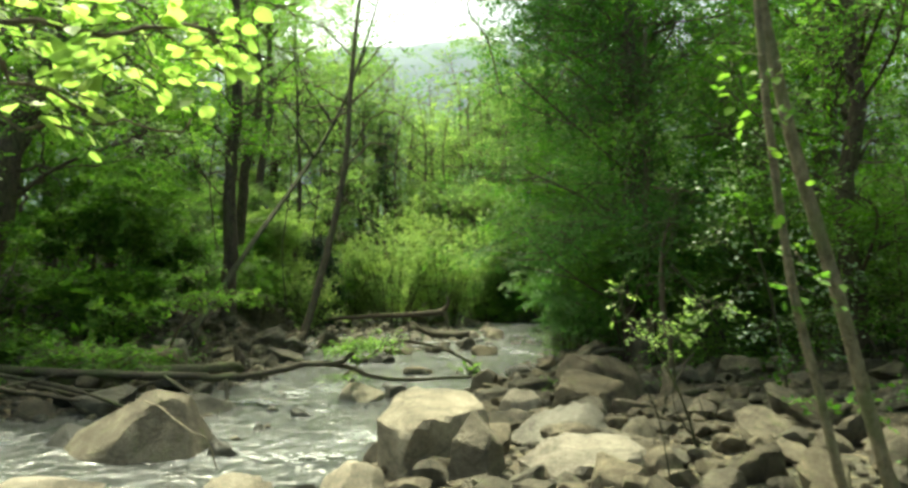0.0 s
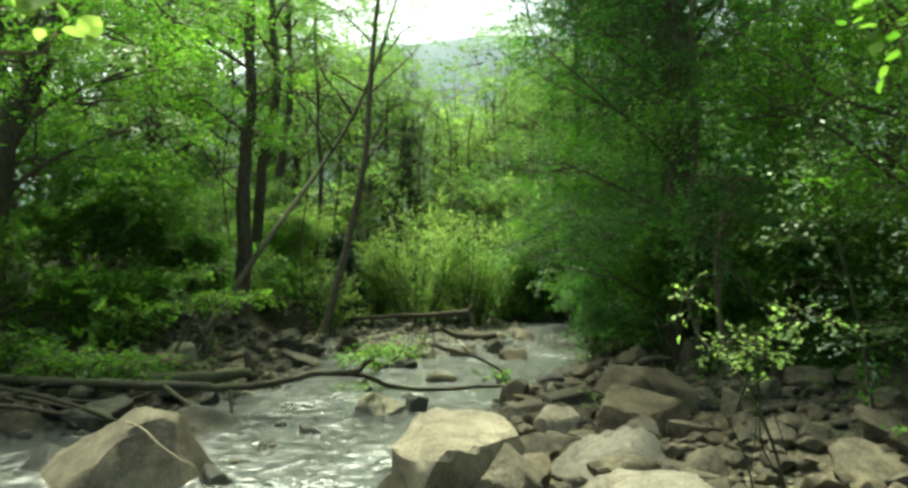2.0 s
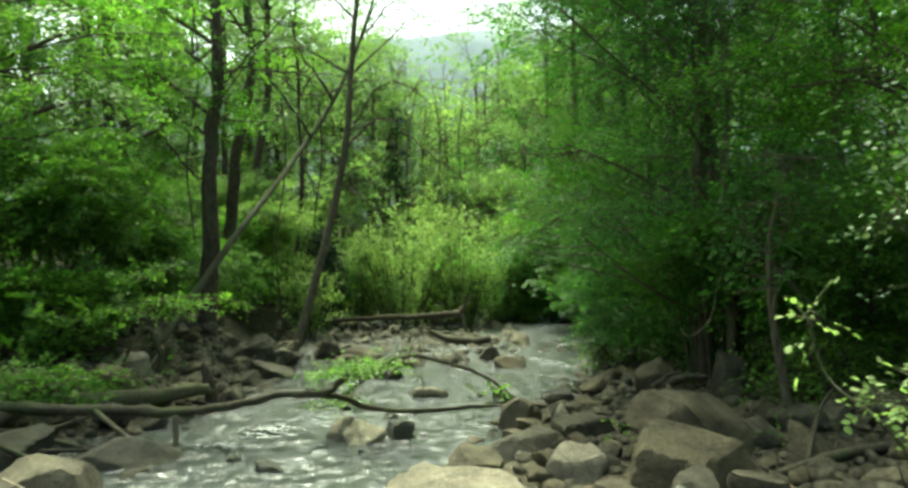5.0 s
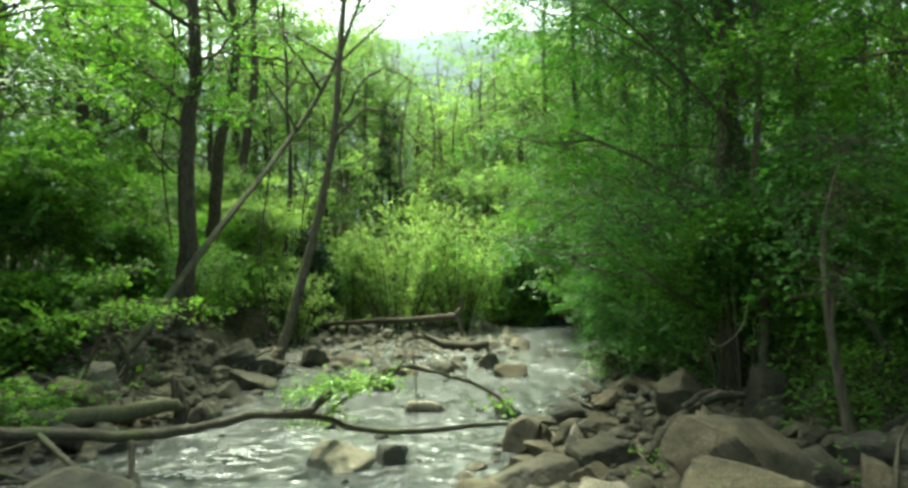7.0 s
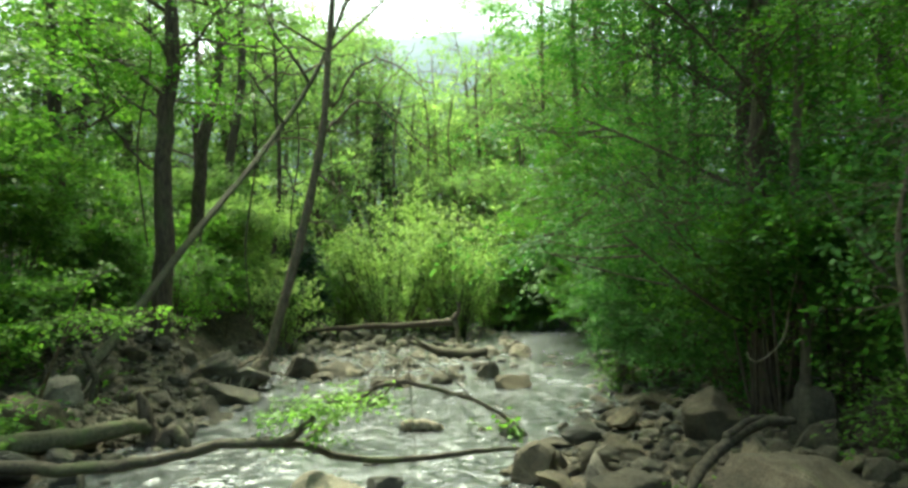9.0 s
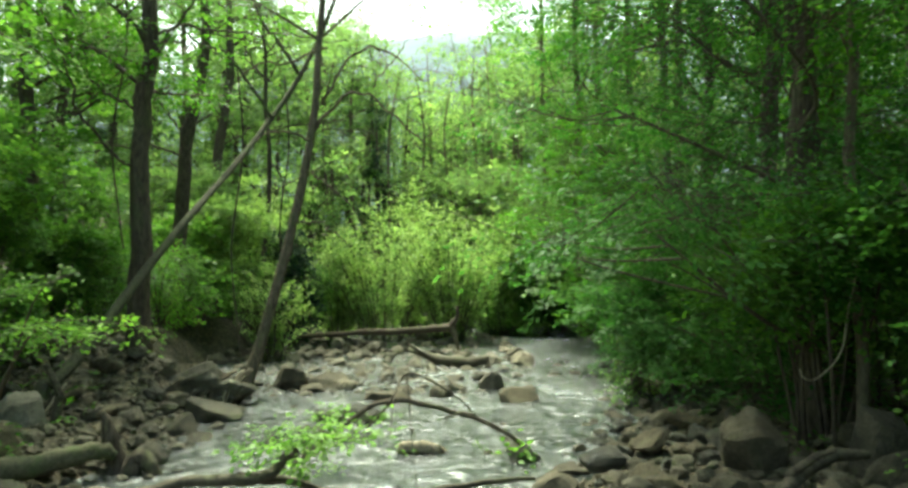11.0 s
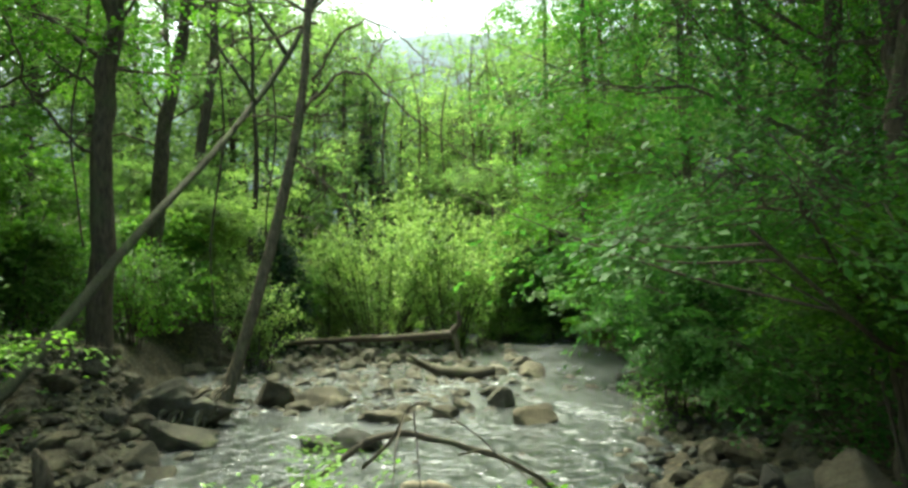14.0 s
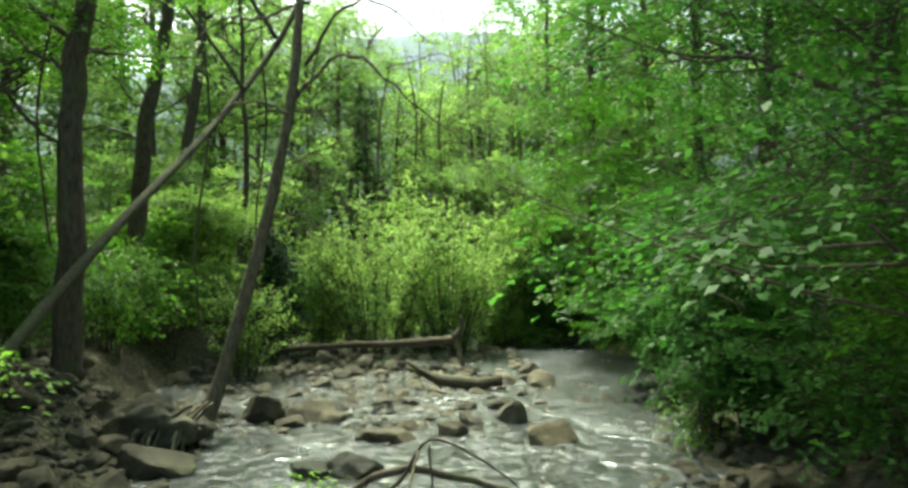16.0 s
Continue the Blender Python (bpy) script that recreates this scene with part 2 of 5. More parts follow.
def leaf_mesh(centres, along, normals, size, shape):
    """Leaves as vertices and faces. shape 4: a folded diamond; shape 6: a round blade with a point."""
    along = along - (along * normals).sum(1, keepdims=True) * normals
    along /= np.linalg.norm(along, axis=1, keepdims=True) + 1e-9
    side = np.cross(along, normals)
    if shape == 4:
        prof = [(-0.5, 0, 0), (0.02, 0.31, 0.07), (0.5, 0, -0.05), (0.02, -0.31, 0.07)]
        loops = [(0, 1, 2, 3)]
    else:
        half = [(-0.42, 0.20, 0.03), (-0.2, 0.36, 0.06), (0.1, 0.36, 0.06), (0.33, 0.19, 0.02)]
        prof = [(-0.5, 0, 0)] + half + [(0.52, 0, -0.08)] + [(a, -b, c) for a, b, c in reversed(half)]
        loops = [(0, 1, 2, 5), (2, 3, 4, 5), (0, 5, 8, 9), (5, 6, 7, 8)]
    s = size[:, None]
    verts = np.stack([centres + s * (a * along + b * side + c * normals) for a, b, c in prof], 1).reshape(-1, 3)
    base = np.arange(len(centres))[:, None, None] * len(prof)
    faces = (base + np.array(loops)[None]).reshape(-1, 4)
    return verts, faces


def foliage(blobs, sprays, per_spray, leaf, seed, reach=0.5, droop=0.25, shape=4, shell=0.55, flat=0.22, narrow=0.36):
    """Leafy sprays filling ellipsoids (x, y, z, rx, ry, rz): the leaves, then the twigs that carry them."""
    rng = np.random.default_rng(seed)
    b = np.array(blobs, float)
    vol = (b[:, 3] * b[:, 4] * b[:, 5]) ** 0.8
    pick = rng.choice(len(b), sprays, p=vol / vol.sum())
    d = rng.normal(size=(sprays, 3))
    d /= np.linalg.norm(d, axis=1, keepdims=True)
    rad = rng.uniform(shell ** 3, 1, sprays) ** (1 / 3) * rng.uniform(0.72, 1.18, sprays)
    root = b[pick, :3] + d * rad[:, None] * b[pick, 3:]
    out = d * b[pick, 3:]
    out[:, 2] *= 0.4
    out += rng.normal(0, 0.6, (sprays, 3)) * np.linalg.norm(out, axis=1, keepdims=True) * 0.6
    out[:, 2] -= droop * np.linalg.norm(out, axis=1)
    out /= np.linalg.norm(out, axis=1, keepdims=True)
    ln = reach * rng.uniform(0.6, 1.4, sprays)
    up = np.tile([0.0, 0.0, 1.0], (sprays, 1)) + rng.normal(0, 0.24, (sprays, 3))
    side = np.cross(out, up)
    side /= np.linalg.norm(side, axis=1, keepdims=True) + 1e-9
    nor = np.cross(side, out)
    n = sprays * per_spray
    k = np.repeat(np.arange(sprays), per_spray)
    s = rng.uniform(0, 1, n)
    w = rng.normal(0, narrow, n) * (1 - 0.5 * s)
    pos = root[k] + out[k] * (s * ln[k])[:, None] + side[k] * (w * ln[k])[:, None] + nor[k] * (rng.normal(0, 0.07, n) * ln[k])[:, None]
    pos[:, 2] -= 0.12 * ln[k] * s * s
    al = out[k] * 0.7 + side[k] * np.sign(w)[:, None] * 0.8 + rng.normal(0, 0.35, (n, 3))
    nn = nor[k] + rng.normal(0, flat, (n, 3))
    nn /= np.linalg.norm(nn, axis=1, keepdims=True)
    leaves = leaf_mesh(pos, al, nn, leaf * rng.uniform(0.6, 1.35, n), shape)
    t = np.maximum(0.004, 0.008 * ln)[:, None]
    a0, a1 = root - out * (ln * 0.5)[:, None], root + out * (ln * 0.95)[:, None]
    q = np.stack([a0 + side * t, a0 - side * t * 0.5 + nor * t, a0 - side * t * 0.5 - nor * t, a1], 1).reshape(-1, 3)
    f = (np.arange(sprays)[:, None, None] * 4 + np.array([(0, 1, 3), (1, 2, 3), (2, 0, 3)])[None]).reshape(-1, 3)
    return leaves, (q, f)


def limbs_to(trunk, blobs, seed, r0=0.05, sides=5):
    """Bent limbs from a trunk's line to the middle of each foliage mass, with side twigs."""
    rng = np.random.default_rng(seed)
    s = spline(trunk, 8)
    out = []
    for b in blobs:
        c = np.array(b[:3])
        h = np.clip(c[2] - 0.35 * np.hypot(*(c[:2] - s[0, :2])) - 0.3, s[0, 2] + 0.5, s[-1, 2])
        k = int(np.argmin(abs(s[:, 2] - h)))
        a = s[k, :3]
        rr = min(r0, s[k, 3] * 0.6)
        m = (a + c) / 2 + rng.normal(0, 0.12, 3) * np.linalg.norm(c - a)
        m[2] += 0.1 * np.linalg.norm(c - a)
        arms = [tube([(*a, rr), (*m, rr * 0.65), (*c, rr * 0.35)], sides, 5, 0.1, seed)]
        for j in range(4):
            e = c + rng.normal(0, 0.6, 3) * np.array(b[3:])
            st = m + (c - m) * rng.uniform(0, 0.9)
            mm = (st + e) / 2 + rng.normal(0, 0.08, 3)
            arms.append(tube([(*st, rr * 0.4), (*mm, rr * 0.28), (*e, rr * 0.1)], 4, 4, 0.0, seed))
        out.append(joined(arms))
    return out


def tree(name, trunk, blobs, sprays, per_spray, leaf, seed, bark, leaves, label, category="tree", group="",
         reach=0.55, extra=(), shape=4, droop=0.25, limb=0.05, shell=0.55, sides=12, plain=False, high=(), high_sprays=450, crooked=0.0):
    x, y, z = trunk[0][:3]
    t = thing(name, (x, y, z), label, category, group)
    off = np.array([x, y, z, 0.0])
    tr = [tuple(np.array(p) - off) for p in trunk]
    bl = [(b[0] - x, b[1] - y, b[2] - z, *b[3:]) for b in blobs]
    r = trunk[0][3]
    base = [(*(np.array(tr[0][:3]) - (0, 0, 0.35)), r * 1.45), (*(np.array(tr[0][:3]) + (0, 0, 0.15)), r * 1.1)] + tr[1:]
    wood = tube(base, sides, 7, 0.1, seed, crooked)
    if plain:
        wood = joined([wood] + limbs_to(tr, bl, seed, limb))
    part("trunk", wood, bark, t)
    limbs = [] if plain else limbs_to(tr, bl, seed, limb)
    for e in extra:
        limbs.append(tube([tuple(np.array(p) - off) for p in e], 6, 7, 0.06, seed + len(limbs), 0.022))
    for piece in limbs:
        part("limb", piece, bark, t)
    if sprays:
        lv, tw = foliage(bl, sprays, per_spray, leaf, seed, reach, droop, shape, shell)
        crown = part("crown", lv, leaves, t)
        tagged(part("twig_mass", tw, bark, crown), kind="stuff")
    # Unseen upper crown, added to cast shade on the bank.
    if len(high):
        hb = [(b[0] - x, b[1] - y, b[2] - z, *b[3:]) for b in high]
        part("limb", joined(limbs_to(tr, hb, seed + 7, 0.06, 4)), bark, t)
        part("high_crown", foliage(hb, high_sprays, 14, 0.17, seed + 9, 0.9, 0.2, 4, 0.1)[0], leaves, t)
    return t


def high_crown(x, y, top, seed, left, right, count=9):
    """Foliage masses over a tree's lower limbs, added above the view for shade."""
    r = np.random.default_rng(seed)
    lo = crown_top(y) + 0.6
    return [(x + r.uniform(-left, right), y + r.uniform(-2.2, 2.2), r.uniform(lo, max(lo + 1.5, top)), 1.5, 1.5, 0.45) for _ in range(count)]


def shrub(name, place, blobs, sprays, per_spray, leaf, seed, bark, leaves, label, category="shrub", group="",
          stems=7, reach=0.4, shape=4, droop=0.1, shell=0.2, stem=0.02, narrow=0.36):
    rng = np.random.default_rng(seed)
    t = thing(name, place, label, category, group)
    bl = [(b[0] - place[0], b[1] - place[1], b[2] - place[2], *b[3:]) for b in blobs]
    rods = []
    for k in range(stems):
        b = bl[k % len(bl)]
        e = np.array(b[:3]) + rng.uniform(-0.7, 0.7, 3) * np.array(b[3:]) + (0, 0, b[5] * 0.4)
        a = np.array([rng.normal(0, 0.15) + e[0] * 0.25, rng.normal(0, 0.15) + e[1] * 0.25, -0.3])
        m = a * 0.5 + e * 0.5 + rng.normal(0, 0.12, 3) + (0, 0, 0.2)
        rods.append(tube([(*a, stem), (*m, stem * 0.7), (*e, stem * 0.25)], 5, 5, 0, seed))
    for rod in rods:
        part("stem", rod, bark, t)
    lv, tw = foliage(bl, sprays, per_spray, leaf, seed, reach, droop, shape, shell, 0.24, narrow)
    mass = part("foliage", lv, leaves, t)
    tagged(part("twig_mass", tw, bark, mass), kind="stuff")
    return t


_ico = {}


def ico(level):
    if level not in _ico:
        bm = bmesh.new()
        bmesh.ops.create_icosphere(bm, subdivisions=level, radius=1.0)
        _ico[level] = (np.array([v.co[:] for v in bm.verts]), [tuple(v.index for v in f.verts) for f in bm.faces])
        bm.free()
    return _ico[level]


def rock_shape(seed, size, level=4, planes=11, top=None, ragged=0.05, cuts=None):
    """An angular boulder: a ball cut by random planes, then worn and roughened. Its foot lies at z = -0.3 of its height."""
    rng = np.random.default_rng(seed)
    d, faces = ico(level)
    n = rng.normal(size=(planes, 3))
    n[:, 2] *= 0.8
    n /= np.linalg.norm(n, axis=1, keepdims=True)
    h = rng.uniform(0.36, 0.72, planes)
    if cuts:
        n = np.array([c[:3] for c in cuts], float)
        n /= np.linalg.norm(n, axis=1, keepdims=True)
        h = np.array([c[3] for c in cuts])
    if top:
        n = np.vstack([n, np.array(top[:3]) / np.linalg.norm(top[:3])])
        h = np.append(h, top[3])
    cut = h[None] / np.maximum(d @ n.T, 1e-3)
    soft_min = -np.log(np.exp(-190 * np.minimum(cut, 2)).sum(1) + np.exp(-190 * 1.02)) / 190
    v = d * soft_min[:, None]
    off = Vector((seed * 1.7, seed * 0.9, 3.1))
    wob = np.array([noise.fractal(Vector(q) * 2.2 + off, 0.9, 2.1, 5) for q in v])
    if level > 3:
        chip = np.array([noise.ridged_multi_fractal(Vector(q) * 1.6 + off, 0.9, 2.2, 4, 1.0, 2.0) for q in v])
        wob = wob + 0.7 * (chip - chip.mean())
    v = v * (1 + ragged * wob)[:, None]
    ext = v.max(0) - v.min(0)
    return v / ext * np.array(size), faces


def boulder(place, size, seed, turn=0, tilt=(0, 0), mat=None, label="", top=None, cuts=None, sink=0.25, level=4, name="boulder", group=""):
    """A boulder whose base middle is at place; size is its full width, depth and height above the ground."""
    w, dp, h = size
    full = h / (1 - sink)
    v, f = rock_shape(seed, (w, dp, full), level, 11, top, 0.05, cuts)
    v[:, 2] += full * (0.5 - sink)
    ob = mesh_object(name, v, f, mat or ROCK, None, True, 24)
    ob.matrix_world = pose(*place, tilt[0], tilt[1], turn)
    return tagged(ob, label, "rock", group)


# ---- ground and creek ----
EY = [-40, 4, 6.7, 8.5, 9.88, 11.76, 14.58, 17.4, 20.22, 23.98, 28.68, 34.32, 42.78, 66.28, 376.48]
XL = [-7.5, -7.2, -6.6, -6, -5.2, -3.5, -3.1, -3.0, -4.3, -4.5, -3, -1, 3, 14, 60]
XR = [-1.4, -1.0, -0.6, 0.0, 0.4, 0.95, 2.05, 3.05, 3.8, 4.6, 4.6, 5.5, 9, 20, 70]


def ground_z(x, y):
    x, y = np.asarray(x, float), np.asarray(y, float)
    xl, xr = np.interp(y, EY, XL), np.interp(y, EY, XR)
    dl, dr = np.maximum(xl - x, 0), np.maximum(x - xr, 0)
    inside = np.minimum(x - xl, xr - x)
    bed = -0.28 * np.clip(inside / 0.8, 0, 1)
    bar = 0.42 * np.exp(-((x + 1.6) / 3.0) ** 2 - ((y - 25.5) / 2.8) ** 2)
    left = 0.42 * (1 - np.exp(-dl / 1.0)) + np.minimum(0.10 * np.maximum(dl - 2, 0) + 0.22 * np.maximum(dl - 9, 0), 4.5)
    rise = np.clip((dl - 0.2) / 1.1, 0, 1) * np.clip((y - 15.5) / 2.5, 0, 1) * np.clip((29 - y) / 3, 0, 1)
    left = left + 0.6 * rise * rise * (3 - 2 * rise)
    right = 0.45 * (1 - np.exp(-dr / 1.2)) + np.minimum(0.09 * np.maximum(dr - 2, 0) + 0.22 * np.maximum(dr - 9, 0), 4.5)
    far = 0.035 * np.clip(y - 34, 0, 60) + 0.13
    return np.where(inside > 0, bed + bar, np.maximum(left, right)) + far


def terrain_z(x, y):
    return float(ground_z(x, y)) + 0.09 * noise.fractal(Vector((x * 0.8, y * 0.8, 0)), 1.0, 2.0, 4)


def sheet_lines(lo, hi, near, step, grow):
    a = list(np.arange(-near, near + step / 2, step))
    s, hi2, lo2 = step, near, -near
    while hi2 < hi:
        s *= grow
        hi2 += s
        a.append(hi2)
    s = step
    while lo2 > lo:
        s *= grow
        lo2 -= s
        a.insert(0, lo2)
    return np.array(a)


def build_ground():
    gx = sheet_lines(-500, 500, 9, 0.15, 1.12)
    gy = sheet_lines(-200, 700, 19, 0.15, 1.1) + 15
    X, Y = np.meshgrid(gx, gy)
    Z = ground_z(X, Y)
    rough = np.array([noise.fractal(Vector((x * 0.8, y * 0.8, 0)), 1.0, 2.0, 4) for x, y in zip(X.ravel(), Y.ravel())]).reshape(X.shape)
    Z += 0.09 * rough * np.clip(1.2 - abs(X) / 40, 0.2, 1)
    n, m = len(gx), len(gy)
    idx = np.arange(n * m).reshape(m, n)
    faces = np.stack([idx[:-1, :-1], idx[:-1, 1:], idx[1:, 1:], idx[1:, :-1]], -1).reshape(-1, 4)
    g = mesh_object("ground", np.stack([X, Y, Z], -1), faces, SOIL)
    return tagged(g, "stony creek banks of brown soil and leaf litter", "ground", kind="structure")


ground = build_ground()


def build_water():
    gy = np.concatenate([np.arange(-60, -6, 0.6), np.arange(-6, 3, 0.2), np.arange(3, 30, 0.09), np.arange(30, 46, 0.3)])
    us = np.linspace(0, 1, 110)
    xl, xr = np.interp(gy, EY, XL) - 0.6, np.interp(gy, EY, XR) + 0.6
    X = xl[:, None] + (xr - xl)[:, None] * us[None]
    Y = np.repeat(gy[:, None], len(us), 1)
    Z = np.array([0.018 * noise.fractal(Vector((x * 2.6, y * 1.3, 5)), 0.8, 2.2, 4) for x, y in zip(X.ravel(), Y.ravel())]).reshape(X.shape)
    Z += 0.18 + 0.003 * np.maximum(Y - 12, 0) + 0.035 * np.maximum(Y - 34, 0)
    m, n = X.shape
    idx = np.arange(n * m).reshape(m, n)
    faces = np.stack([idx[:-1, :-1], idx[:-1, 1:], idx[1:, 1:], idx[1:, :-1]], -1).reshape(-1, 4)
    w = mesh_object("water", np.stack([X, Y, Z], -1), faces, WATER)
    return tagged(w, "shallow creek water with ripples and pale sky glints", "water", kind="structure")


build_water()


FOAM, fn, fl, fp = material("white_water")
fc = noise_node(fn, fl, 30, 5, 0.7, fn.new("ShaderNodeTexCoord").outputs["Object"])
fl.new(ramp_node(fn, fl, fc.outputs[0], [(0.3, (0.14, 0.15, 0.15)), (0.7, (0.36, 0.37, 0.37))]).outputs[0], fp.inputs["Base Color"])
fp.inputs["Roughness"].default_value = 0.35
bump_node(fn, fl, fc.outputs[0], 0.8, 0.03, fp)


def build_foam(place, size, turn, seed):
    """A ragged streaky patch of white water riding just above the creek."""
    w, d = size
    step = 0.028
    xs, ys = np.arange(-w / 2, w / 2, step), np.arange(-d / 2, d / 2, step)
    idx, verts, faces = {}, [], []
    def vert(i, j):
        if (i, j) not in idx:
            x, y = xs[0] + i * step, ys[0] + j * step
            idx[i, j] = len(verts)
            verts.append((x, y, 0.022 * noise.noise(Vector((x * 7, y * 9, seed))) + 0.012))
        return idx[i, j]
    for i, x in enumerate(xs):
        for j, y in enumerate(ys):
            edge = 1 - (2 * x / w) ** 2 - (2 * y / d) ** 2
            if edge > 0 and noise.fractal(Vector((x * 5.0, y * 13.0, seed)), 0.6, 2.1, 4) > 0.40 - 0.36 * edge:
                faces.append((vert(i, j), vert(i + 1, j), vert(i + 1, j + 1), vert(i, j + 1)))
    ob = mesh_object("foam", verts, faces, FOAM)
    ob.matrix_world = pose(*place, 0, 0, turn)
    tagged(ob, "ragged streaks of white water below the rocks", "foam", kind="stuff")


for k, (x, y, w, d, turn) in enumerate([(-1.95, 11.55, 0.75, 0.9, 0), (-2.36, 10.75, 0.8, 0.35, 5), (-0.36, 8.2, 0.7, 1.1, 15), (-1.15, 7.3, 1.4, 0.45, -5), (0.3, 20.7, 1.3, 0.5, 8), (1.4, 22.4, 1.1, 0.5, -10), (-0.6, 19.0, 1.0, 0.35, 0)]):
    build_foam((x, y, 0.2), (w, d), turn, 4.3 * k)


def build_hill():
    gx = np.linspace(-420, 420, 120)
    rows_y = np.linspace(170, 330, 26)
    X, Y = np.meshgrid(gx, rows_y)
    crest = 79 + 7 * np.sin(gx / 55 + 1.0) - 8 * np.clip(-(gx + 30) / 90, 0, 1)
    Z = -5 + (crest[None] + 5) * np.sin(np.clip((Y - 170) / 120, 0, 1) * np.pi / 2)
    Z += np.array([2.6 * noise.fractal(Vector((x * 0.09, y * 0.09, 9)), 0.8, 2.1, 4) for x, y in zip(X.ravel(), Y.ravel())]).reshape(X.shape)
    m, n = X.shape
    idx = np.arange(n * m).reshape(m, n)
    faces = np.stack([idx[:-1, :-1], idx[:-1, 1:], idx[1:, 1:], idx[1:, :-1]], -1).reshape(-1, 4)
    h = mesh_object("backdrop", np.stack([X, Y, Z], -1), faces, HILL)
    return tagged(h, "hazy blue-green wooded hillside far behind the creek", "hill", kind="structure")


build_hill()

# ---- boulders ----
# place of the foot, (width, depth, height), seed, turn, material, label, top cut
PYRAMID = [(-0.5, -0.3, 0.8, 0.26), (0.15, -0.15, 1, 0.46), (0.4, -0.75, 0.52, 0.46), (0.92, -0.1, 0.32, 0.6), (0, 0.7, 0.65, 0.44), (-0.35, -0.85, 0.36, 0.5), (-0.95, 0.1, 0.2, 0.9), (0, 0, -1, 0.42), (0.2, -1, -0.1, 0.7)]
WEDGE = [(0.5, -0.42, 0.75, 0.36), (-0.5, -0.66, 0.55, 0.40), (0.15, 0.7, 0.7, 0.40), (-0.85, 0.2, 0.45, 0.55), (0.95, -0.1, 0.15, 0.85), (0.1, -0.95, -0.1, 0.7), (0, 0, -1, 0.45)]
SLAB = [(0.02, -0.14, 1, 0.5), (0.15, -0.95, -0.28, 0.72), (-0.85, -0.45, -0.1, 0.78), (0.75, -0.55, 0.25, 0.74), (0.9, 0.3, 0.3, 0.8), (0, 1, 0.2, 0.8), (-0.8, 0.5, 0.25, 0.8), (0, 0, -1, 0.6), (-0.45, -0.3, 0.85, 0.62)]
ROUND = [(-0.05, -0.35, 0.95, 0.62), (0.5, -0.75, 0.35, 0.72), (-0.6, -0.7, 0.2, 0.74), (0.9, 0.1, 0.3, 0.78), (-0.9, 0.2, 0.3, 0.8), (0, 0.9, 0.4, 0.75), (0, 0, -1, 0.6), (0.35, 0.2, 0.9, 0.7), (0.1, -0.9, -0.35, 0.7)]
BLOCK = [(-0.25, -0.3, 0.92, 0.58), (0.45, -0.15, 0.88, 0.6), (-0.75, -0.65, 0.12, 0.62), (0.7, -0.72, 0.1, 0.62), (0.9, 0.35, 0.1, 0.7), (-0.6, 0.75, 0.2, 0.7), (0, 0, -1, 0.6)]
LEAN = [(-0.32, -0.3, 0.9, 0.42), (0.55, -0.5, 0.62, 0.5), (0.1, -0.95, 0.05, 0.66), (-0.8, -0.55, 0.1, 0.8), (0.95, 0.1, 0.2, 0.82), (0, 1, 0.25, 0.75), (-0.85, 0.4, 0.3, 0.8), (0, 0, -1, 0.55)]
